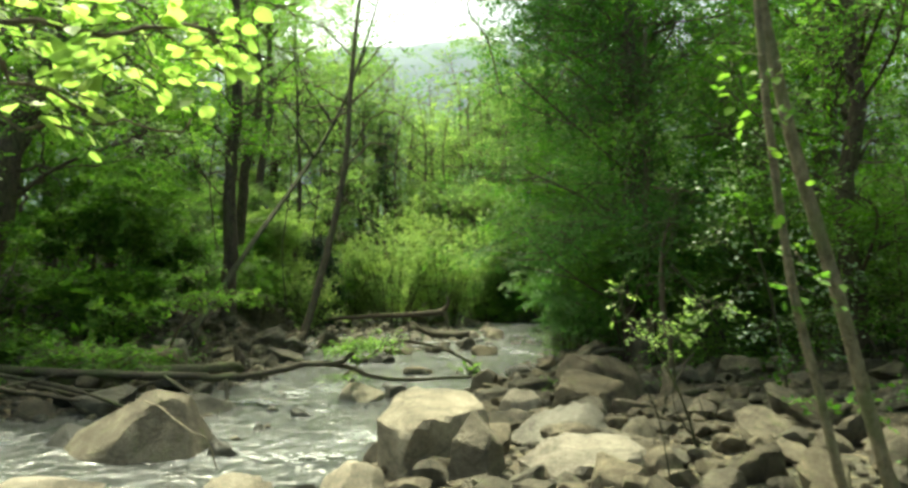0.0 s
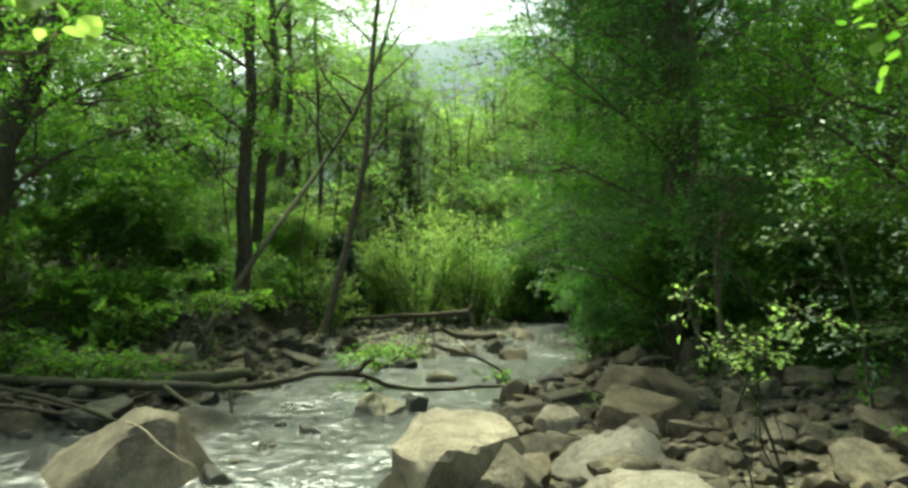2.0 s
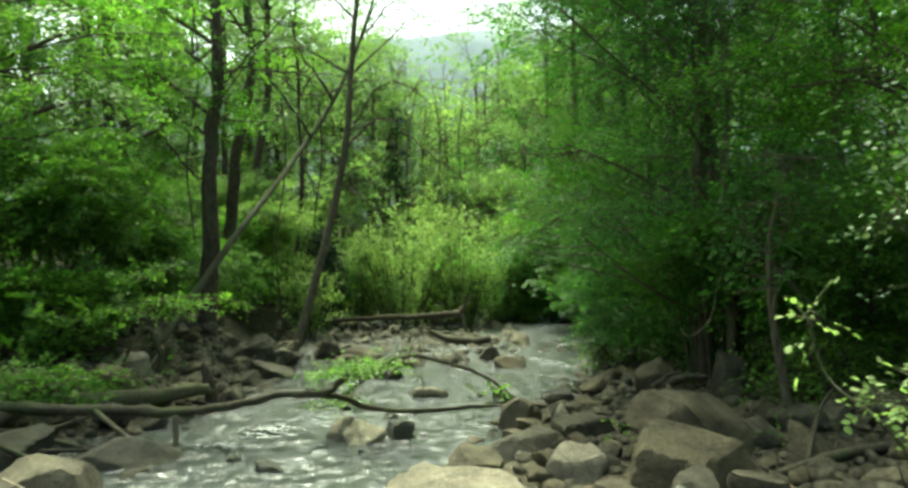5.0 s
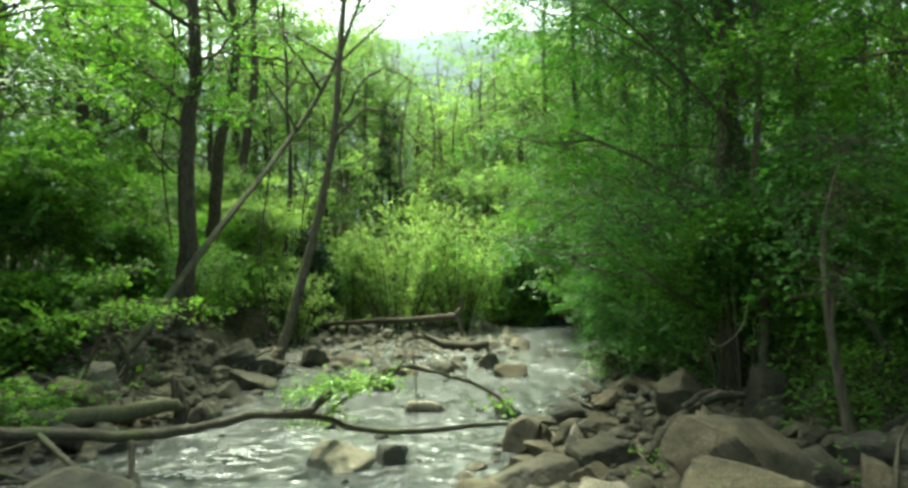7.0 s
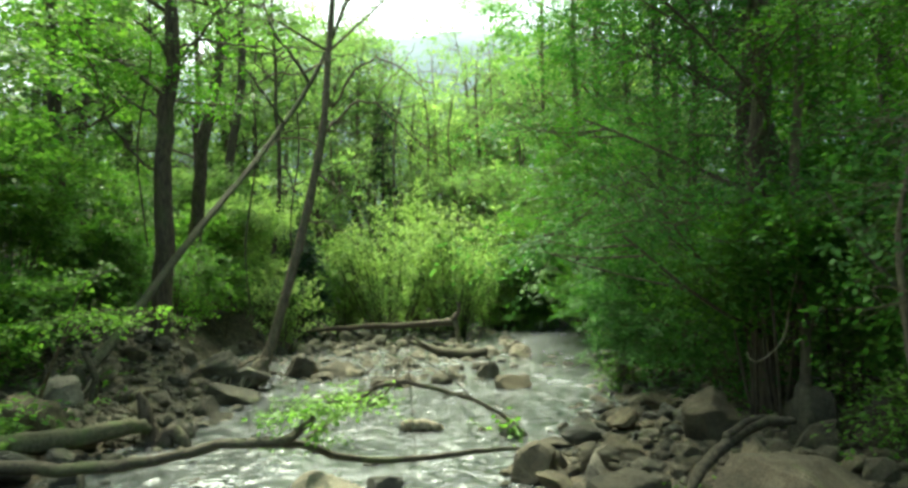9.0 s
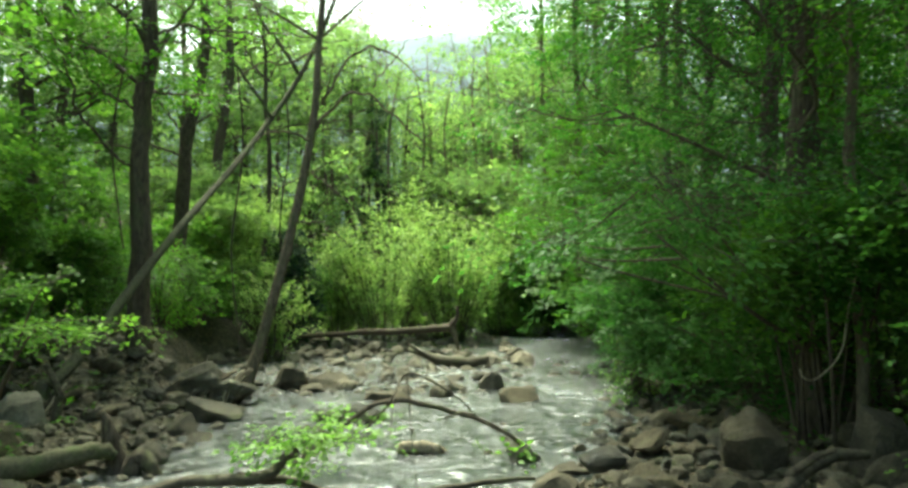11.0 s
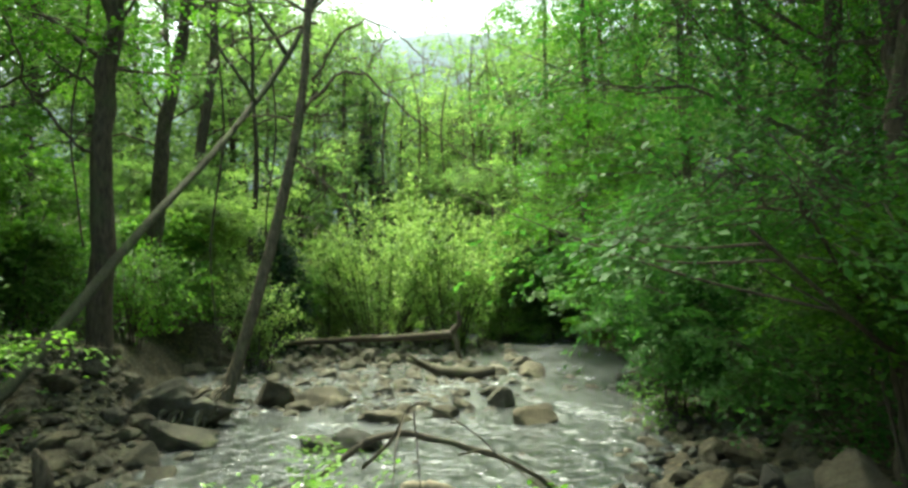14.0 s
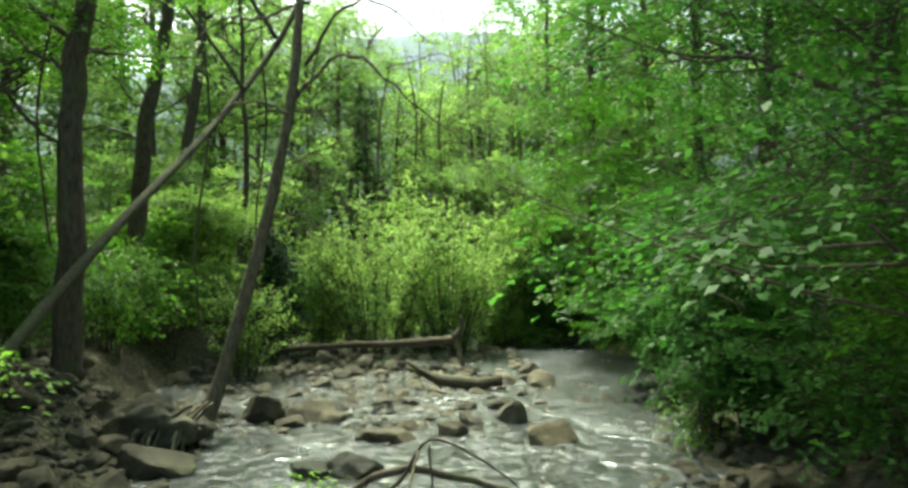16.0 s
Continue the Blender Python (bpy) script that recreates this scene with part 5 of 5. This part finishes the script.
# leafy spray that stands out from the left bank
sap = log("sapling", [
    [(-4.6, 13.9, 0.5, 0.025), (-4.2, 13.5, 1.15, 0.02), (-3.8, 13.25, 1.62, 0.014), (-3.3, 13.05, 1.74, 0.009), (-2.5, 13.05, 1.64, 0.005)],
    [(-4.1, 13.4, 1.3, 0.012), (-3.7, 13.1, 2.0, 0.008), (-3.3, 13.0, 2.2, 0.004)],
], BARK, "bright leafy sapling leaning out over the bank stones", "sapling", 528, 6)
leafy(sap, [(-2.55, 13.05, 1.62, 0.28, 0.22, 0.04), (-2.95, 13.05, 1.68, 0.34, 0.25, 0.05), (-3.25, 12.9, 1.66, 0.3, 0.25, 0.05), (-3.6, 13.1, 1.68, 0.34, 0.25, 0.06), (-3.55, 13.05, 2.1, 0.22, 0.2, 0.05), (-4.1, 13.3, 2.0, 0.3, 0.25, 0.08), (-4.3, 13.5, 1.6, 0.35, 0.25, 0.1)], 92, 14, 0.06, 529, LEAF_SPRAY, 0.3, 4)

vine = log("hanging_vine", [
    [(3.6, 12.2, 3.0, 0.005), (3.52, 11.7, 2.3, 0.006), (3.38, 11.6, 1.8, 0.008), (3.3, 11.58, 1.48, 0.009), (3.1, 11.55, 1.3, 0.009), (2.97, 11.5, 1.3, 0.009), (2.93, 11.5, 1.37, 0.007)],
], STICK, "pale hooked vine hanging from the trees", "vine", 530, 6)
for k, (x, y, z0, z1) in enumerate([(-3.75, 21.5, 6.5, 0.6), (-4.9, 18.3, 7.5, 2.6), (-7.5, 20.6, 7.0, 2.0), (-3.3, 24.5, 7.0, 1.2)]):
    log("hanging_vine", [[(x, y, z0, 0.018), (x + 0.12, y, z0 * 0.7 + z1 * 0.3, 0.02), (x - 0.1, y, z0 * 0.35 + z1 * 0.65, 0.018), (x + 0.08, y, z1, 0.014)]], BARK_DARK, "dark thin vine hanging from a branch", "vine", 540 + k, 6)

# ---- shrubs ----
def willow(x, y, w, h, seed, rods=30, leaf=0.09, mat=None, label="tall yellow-green willow shrub with upright twigs"):
    """A clump of upright rods that fan out from one foot, with small leaves along their side twigs."""
    g = float(ground_z(x, y))
    r = np.random.default_rng(seed)
    t = thing("willow_shrub", (x, y, g), label, "shrub")
    centres, ways, twigs = [], [], []
    for k in range(rods):
        a, out = r.uniform(0, 6.28), math.sqrt(r.uniform(0.02, 1))
        foot = np.array([0.22 * w * out * math.cos(a), 0.22 * w * out * math.sin(a), -0.2])
        top = np.array([w * out * math.cos(a), w * out * math.sin(a), h * (1.02 - 0.42 * out * out) * r.uniform(0.72, 1.0)])
        mid = foot * 0.45 + top * 0.55
        mid[:2] *= 0.9
        line = spline([(*foot, 0.022), (*mid, 0.014), (*top, 0.004)], 9)
        part("stem", tube(line, 5, 1), BARK_PALE, t)
        for j in range(9 + int(3 * h)):
            f = r.uniform(0.12, 1.0) ** 0.8
            q = line[int(f * (len(line) - 1))][:3]
            b = r.uniform(0, 6.28)
            d = np.array([math.cos(b) * 0.8, math.sin(b) * 0.8, r.uniform(0.1, 1.1)])
            d /= np.linalg.norm(d)
            ln = r.uniform(0.25, 0.75) * (1.25 - 0.5 * f)
            twigs.append(tube([(*q, 0.006), (*(q + d * ln), 0.002)], 3, 1))
            n = int(7 + 13 * ln)
            u = np.sort(r.uniform(0.1, 1.05, n))[:, None]
            centres.append(q + d * u * ln + r.normal(0, 0.03, (n, 3)))
            ways.append(d * 0.8 + r.normal(0, 0.6, (n, 3)))
    c, al = np.vstack(centres), np.vstack(ways)
    nn = r.normal(0, 0.45, c.shape) + (0, 0, 0.8)
    nn /= np.linalg.norm(nn, axis=1, keepdims=True)
    mass = part("foliage", leaf_mesh(c, al, nn, leaf * r.uniform(0.6, 1.3, len(c)), 4), mat or LEAF_WILLOW, t)
    tagged(part("twig_mass", joined(twigs), BARK_PALE, mass), kind="stuff")
    return t


for k, (x, y, w, h) in enumerate([(-1.1, 28.2, 2.0, 5.1), (0.8, 28.6, 1.8, 4.8), (-2.5, 28.8, 0.9, 3.6), (2.3, 30.6, 1.4, 4.6), (-0.3, 31.0, 1.6, 5.6), (3.4, 34.5, 1.7, 5.4)]):
    willow(x, y, w, h, 400 + k, 38 if k < 2 else 28)


def evergreen(x, y, h, w, seed, label, boughs=34, low=0.06):
    """A dark conifer: a straight stem with drooping boughs, each a flat spray of short needles."""
    g = float(ground_z(x, y))
    r = np.random.default_rng(seed)
    t = thing("evergreen_tree", (x, y, g), label, "tree")
    part("trunk", tube([(0, 0, -0.3, 0.016 * h), (0.03, 0, h * 0.5, 0.009 * h), (0, 0, h, 0.01)], 8, 6, 0.08, seed), BARK_DARK, t)
    blobs = []
    for k in range(boughs):
        f = low + (1 - low) * (k + r.uniform(0, 1)) / boughs
        a = r.uniform(0, 6.28)
        rad = w * (1 - f) ** 0.75 * r.uniform(0.75, 1.15) + 0.1
        tip = np.array([rad * math.cos(a), rad * math.sin(a), h * f - 0.28 * rad])
        part("bough", tube([(0, 0, h * f, 0.02), (*(tip * 0.55 + np.array([0, 0, h * f]) * 0.45 + (0, 0, 0.05)), 0.014), (*tip, 0.005)], 5, 4), BARK_DARK, t)
        for u in (0.35, 0.7, 1.0):
            blobs.append((tip[0] * u, tip[1] * u, h * f - 0.3 * rad * u, 0.2 * rad + 0.16, 0.2 * rad + 0.16, 0.09))
    part("foliage", foliage(blobs, 13 * boughs, 26, 0.07, seed, 0.4, 0.5, 4, 0.0)[0], NEEDLE, t)
    return t


evergreen(-1.9, 39.5, 8.9, 1.15, 471, "dark narrow conifer standing behind the willows")
# Bush added for its near-black leaves, in place of a shaded hollow.
evergreen(-3.5, 27.0, 3.2, 0.85, 472, "dense dark bush added for the shaded hollow beside the willows", 44, 0.02)
willow(-5.3, 31.5, 1.7, 5.0, 474, 26, 0.1, None, "yellow-green shrub in the light behind the trees")
willow(-3.45, 23.8, 0.75, 2.7, 408, 16, 0.075, None, "small pale willow shrub beside the log")
for k, (x, y, w, h) in enumerate([(-5.5, 22.0, 1.0, 1.9), (-5.9, 19.2, 0.9, 1.7), (-5.3, 24.4, 1.0, 1.9), (-3.3, 27.2, 0.9, 2.4)]):
    g = float(ground_z(x, y))
    shrub("hanging_bush", (x, y, g), [(x, y, g + h * 0.6, w, w * 0.8, h * 0.4)], 260, 22, 0.07, 430 + 50 * k, BARK_DARK, LEAF_BRIGHT, "fine-leaved drooping bush on the soft bank", stems=8, droop=0.5, shell=0.1)
# The shrub at (4.4, 30.5) gets dark leaves to imitate a shaded hollow.
LEFT_SHRUBS = [(-6.8, 31.6, 1.1, 3.2), (4.4, 30.5, 1.4, 2.8), (-6.3, 15.4, 0.9, 2.6), (-6.9, 17.0, 1.3, 3.6), (-7.6, 11.4, 1.4, 3.4), (-6.6, 19.8, 1.0, 2.0), (-6.0, 24.5, 0.9, 2.6), (-5.0, 26.5, 1.3, 3.4), (-7.8, 17.8, 1.6, 3.6), (-8.4, 23.5, 1.8, 4.2),
               (-9.4, 13.4, 1.8, 4.4), (-7.0, 27, 1.6, 4.0), (-10.5, 17, 1.9, 4.6), (-5.6, 33, 1.8, 4.6), (-10, 30, 2.0, 5.0), (-6.3, 9.6, 0.8, 1.3)]
for k, (x, y, w, h) in enumerate(LEFT_SHRUBS):
    g = float(ground_z(x, y))
    r2 = np.random.default_rng(419 + k)
    bl = [(x + r2.uniform(-0.7, 0.7) * w, y + r2.uniform(-0.7, 0.7) * w, g + h * r2.uniform(0.34 if k in (5, 6, 7, 8) else 0.18, 0.92), w * 0.75, w * 0.75, h * 0.14) for _ in range(6)]
    shrub("bank_shrub", (x, y, g), bl, 430 if k in (2, 3, 4) else 520, 24, 0.10, 420 + k, BARK_DARK, LEAF_DARK if k < 2 else LEAF_WILLOW if k in (7, 13) else (LEAF_HAZED if y > 25 else (LEAF if k % 3 == 1 and k > 4 else LEAF_BRIGHT)),
          "broad leafy green shrub on the wooded bank", stems=9)
RIGHT_SHRUBS = [(3.55, 12.35, 0.7, 2.4), (4.7, 13.1, 0.9, 2.8), (4.9, 11.2, 0.9, 2.2), (4.2, 14.4, 1.3, 3.0), (4.3, 17.6, 1.4, 3.2), (4.9, 21.3, 1.6, 3.4), (5.5, 25.3, 1.7, 3.2), (5.8, 29.5, 1.8, 3.6), (5.6, 12, 1.4, 2.6), (6.5, 15.5, 1.7, 3), (6.2, 9.0, 1.4, 2.6), (7.5, 11, 1.6, 3), (7.2, 35, 2.2, 4.6),
                (3.4, 16.6, 0.7, 1.5), (3.5, 31.0, 1.3, 2.6), (3.0, 34.0, 1.5, 3.2), (9.0, 8, 1.4, 2.4), (9.5, 13, 1.6, 3.0), (9.4, 20, 1.6, 3.0), (9.6, 27, 1.8, 3.5)]
for k, (x, y, w, h) in enumerate(RIGHT_SHRUBS):
    g = float(ground_z(x, y))
    r2 = np.random.default_rng(449 + k)
    bl = [(x + r2.uniform(-0.7, 0.7) * w, y + r2.uniform(-0.7, 0.7) * w, g + h * r2.uniform(0.42 if k < 2 else 0.15, 0.92), w * 0.8, w * 0.8, h * 0.15) for _ in range(6)]
    shrub("bank_shrub", (x, y, g), bl, 470 if y < 16 else 620, 28, 0.065 if y < 19 else 0.09, 450 + k, BARK_DARK, LEAF_BRIGHT if k in (2, 8, 10, 11, 16) else LEAF_DARK if k % 4 == 1 or k in (3, 4) else LEAF,
          "dense dark green shrub hanging over the creek bank", stems=9)

# ---- low plants on the banks ----
def ground_plants(name, count, x0, x1, y0, y1, leaf, mat, label, seed, h=0.25, edge=None):
    rng = np.random.default_rng(seed)
    y = rng.uniform(y0, y1, count)
    x = rng.uniform(x0, x1, count) + (0 if edge is None else np.interp(y, EY, edge))
    patchy = np.array([noise.noise(Vector((a * 0.55, b * 0.55, seed))) for a, b in zip(x, y)])
    keep = patchy > -0.08
    x, y = x[keep], y[keep]
    blobs = np.stack([x, y, ground_z(x, y) + h * 0.5, np.full(len(x), 0.18), np.full(len(x), 0.18), np.full(len(x), h * 0.5)], 1)
    lv, tw = foliage(blobs, len(x) * 2, 9, leaf, seed, 0.22, -0.2, 4, 0.0)
    ob = mesh_object(name, lv[0], lv[1], mat)
    return tagged(ob, label, "undergrowth", kind="stuff")


ground_plants("undergrowth", 110, -4.5, -0.9, 11.5, 19, 0.07, LEAF_BRIGHT, "low green weeds among the bank stones", 701, 0.25, XL)
ground_plants("undergrowth", 2300, -22, -2.6, 8, 40, 0.13, LEAF, "leafy green undergrowth covering the wooded slope", 703, 0.5, XL)
ground_plants("undergrowth", 1500, 5.6, 22, 5, 40, 0.13, LEAF, "dark green undergrowth below the bank trees", 705, 0.5, XR)
ground_plants("undergrowth", 1300, -34, -7.5, 8, 46, 0.24, LEAF, "tall leafy undergrowth on the far slope", 711, 1.7, XL)
ground_plants("undergrowth", 1000, 8, 32, 5, 46, 0.24, LEAF, "tall leafy undergrowth on the shaded slope", 713, 1.7, XR)
ground_plants("undergrowth", 60, 1.5, 4.0, 8.5, 13, 0.055, LEAF_BRIGHT, "scattered green weeds between the boulders", 707, 0.2, XR)
ground_plants("undergrowth", 120, -4, 2, 27.5, 31, 0.09, LEAF_WILLOW, "grassy weeds at the foot of the willows", 709, 0.5)

ground_plants("undergrowth", 100, -7.3, -4.7, 11.6, 13.2, 0.075, LEAF_BRIGHT, "bright low ferns behind the fallen log", 715, 0.5)

ground_plants("undergrowth", 900, -24, -2.6, -30, 8, 0.14, LEAF, "leafy green undergrowth on the downstream bank", 717, 0.5, XL)
ground_plants("undergrowth", 1400, 5.0, 26, -30, 5, 0.14, LEAF, "green undergrowth below the downstream trees", 719, 0.5, XR)

rng = np.random.default_rng(88)
fx, fy = -5.4, 12.1
fg = terrain_z(fx, fy)
fern = shrub("fern", (fx, fy, fg), [(fx, fy, fg + 0.2, 0.34, 0.34, 0.13)], 26, 18, 0.075, 731, BARK, LEAF_BRIGHT, "bright green low fern behind the fallen log", "fern", "ferns behind the log", stems=5, reach=0.42, droop=0.15, shell=0.0, stem=0.006, narrow=0.16)
for k in range(17):
    x, y = rng.uniform(-7.2, -4.4), rng.uniform(11.6, 12.7)
    grow = rng.uniform(0.75, 1.3)
    copy_thing(fern, Matrix.Translation((x, y, terrain_z(x, y))) @ pose(0, 0, 0, 0, 0, rng.uniform(0, 360)) @ Matrix.Scale(grow, 4))

ground_plants("undergrowth", 330, -11, -6, 11.5, 18.5, 0.09, LEAF_BRIGHT, "leafy weeds between the bank trees", 725, 0.5)
ground_plants("undergrowth", 260, 3.9, 7.5, 2, 12, 0.06, LEAF, "small green weeds at the woods' edge beside the stones", 721, 0.28, XR)
ground_plants("undergrowth", 300, 2.6, 5.6, 12, 30, 0.08, LEAF, "green weeds below the creekside shrubs", 723, 0.35, XR)

# ---- far woods ----
def far_tree(seed, h, w, mat, leaf=0.17, sprays=270):
    rng = np.random.default_rng(seed)
    bl = [(rng.uniform(-1, 1) * w * 0.55, rng.uniform(-1, 1) * w * 0.55, h * (0.16 + 0.84 * ((k + rng.uniform()) / 15)), w * 0.36, w * 0.36, w * 0.3) for k in range(15)]
    return tree("far_tree", [(0, 0, 0, 0.15), (0.12, 0, h * 0.3, 0.125), (-0.1, 0.1, h * 0.6, 0.085), (0, 0, h * 0.97, 0.02)], bl, sprays, 22, leaf, seed, BARK_DARK, mat,
                "tall pale green tree in the woods upstream", group="upstream woods", reach=0.75, droop=-0.15, limb=0.04, sides=6, plain=True, crooked=0.03)


KIND_H = (10, 12, 11, 9, 8, 6)
kinds = [far_tree(601, 10, 2.7, LEAF_HAZED), far_tree(602, 12, 3.0, LEAF_HAZED), far_tree(603, 11, 2.3, LEAF_WILLOW, 0.15, 210), far_tree(604, 9, 3.2, LEAF_DARK, 0.16), far_tree(605, 8, 3.6, LEAF, 0.15), far_tree(606, 6, 3.8, LEAF_HAZED, 0.15, 300)]
rng = np.random.default_rng(77)
far_spots = [(-15, 26), (-13.5, 32), (-16, 21), (-7, 37), (-3.6, 44), (1.5, 44), (6.5, 41), (10, 37), (-12, 36), (-12, 41), (14, 30), (19, 22), (20, 15), (-19, 18), (16, 37),
             (-6, 48), (-1, 52), (4, 54), (9, 48), (14, 46), (-11, 52), (20, 50), (-4, 64), (3, 66), (10, 62), (-12, 66), (18, 64), (-20, 60), (24, 40), (20, 26), (-26, 24),
             (-9, 44), (-2.5, 56), (0.5, 60), (6, 60), (-7.5, 56), (2.0, 49), (9.5, 54), (-0.5, 45), (-18, 11), (18, 8), (22, 11), (24, 19), (11, 43), (7.5, 46), (12, 18), (13, 23), (11, 27), (15, 15.5),
             (-10.5, 46), (-12.5, 27), (7.5, 38), (9, 33), (12.5, 34), (9.5, 41), (11.5, 22), (14.5, 26), (5.6, 50), (3.2, 47), (0.6, 54), (5, 46.5), (2.6, 57), (-17, 32), (-14.5, 43), (-19.5, 38), (-22, 30), (-13, 34.5)]
for k, (x, y) in enumerate(far_spots):
    g = float(ground_z(x, y))
    off = abs(math.degrees(math.atan2(x, y - 4)) - 1.6)
    which = int(rng.integers(3)) if off < 9 else (4 if y < 20 or (x > 8 and y < 32) else int(rng.integers(2)))
    rise = rng.uniform(10.3, 14.2) if off < 4.6 else rng.uniform(12.5, 16.5)
    grow = (2.1 + math.tan(radians(rise)) * (y - 4) - g) / KIND_H[which] if off < 9 else rng.uniform(1.1, 1.45)
    slim = min(grow, 1.15) if off < 9 else grow
    m = Matrix.Translation((x, y, g)) @ pose(0, 0, 0, 0, 0, rng.uniform(0, 360)) @ Matrix.Diagonal((slim, slim, grow, 1))
    copy_thing(kinds[which], m)
for x, y in [(-4.2, 36), (-6.4, 36.5), (-8.8, 37.5), (-11.2, 38.5), (-2, 46.5), (1, 47.5), (4, 43.5), (7, 44), (-5, 46), (-9, 49), (-13, 45), (9.5, 45), (12, 40), (8.6, 36), (-14.5, 37), (0, 41)]:
    grow = rng.uniform(0.8, 1.15)
    copy_thing(kinds[5], Matrix.Translation((x, y, float(ground_z(x, y)))) @ pose(0, 0, 0, 0, 0, rng.uniform(0, 360)) @ Matrix.Scale(grow, 4))
for n, kd in enumerate(kinds):
    x, y = [(-19, 52), (17, 56), (6, 72), (-8, 58), (-18, 20), (3.6, 51)][n]
    kd.location = (x, y, float(ground_z(x, y)))

# woods downstream and beside the start of the walk
for k, (x, y) in enumerate([(-11, 6), (-12.5, 0), (-10.8, -6), (-13, -12), (-10.5, -18), (-14, -24), (-9.8, -29), (8.6, 2.0), (7.4, -3.5), (9.4, -9), (6.8, -15), (9.5, -21), (6.2, -27), (-3.5, -35), (2.5, -37), (-8, -38), (9, -36), (13, -4), (14, 3), (-18, -4), (-18, 4), (-19, -16), (14, -16), (-1, -46), (6, -46)]):
    grow = rng.uniform(0.9, 1.25)
    m = Matrix.Translation((x, y, float(ground_z(x, y)))) @ pose(0, 0, 0, 0, 0, rng.uniform(0, 360)) @ Matrix.Diagonal((grow, grow, grow, 1))
    ob = copy_thing(kinds[4 if k % 3 else 0], m)
    tagged(ob, "tall leafy green tree in the downstream woods", "tree", "downstream woods")
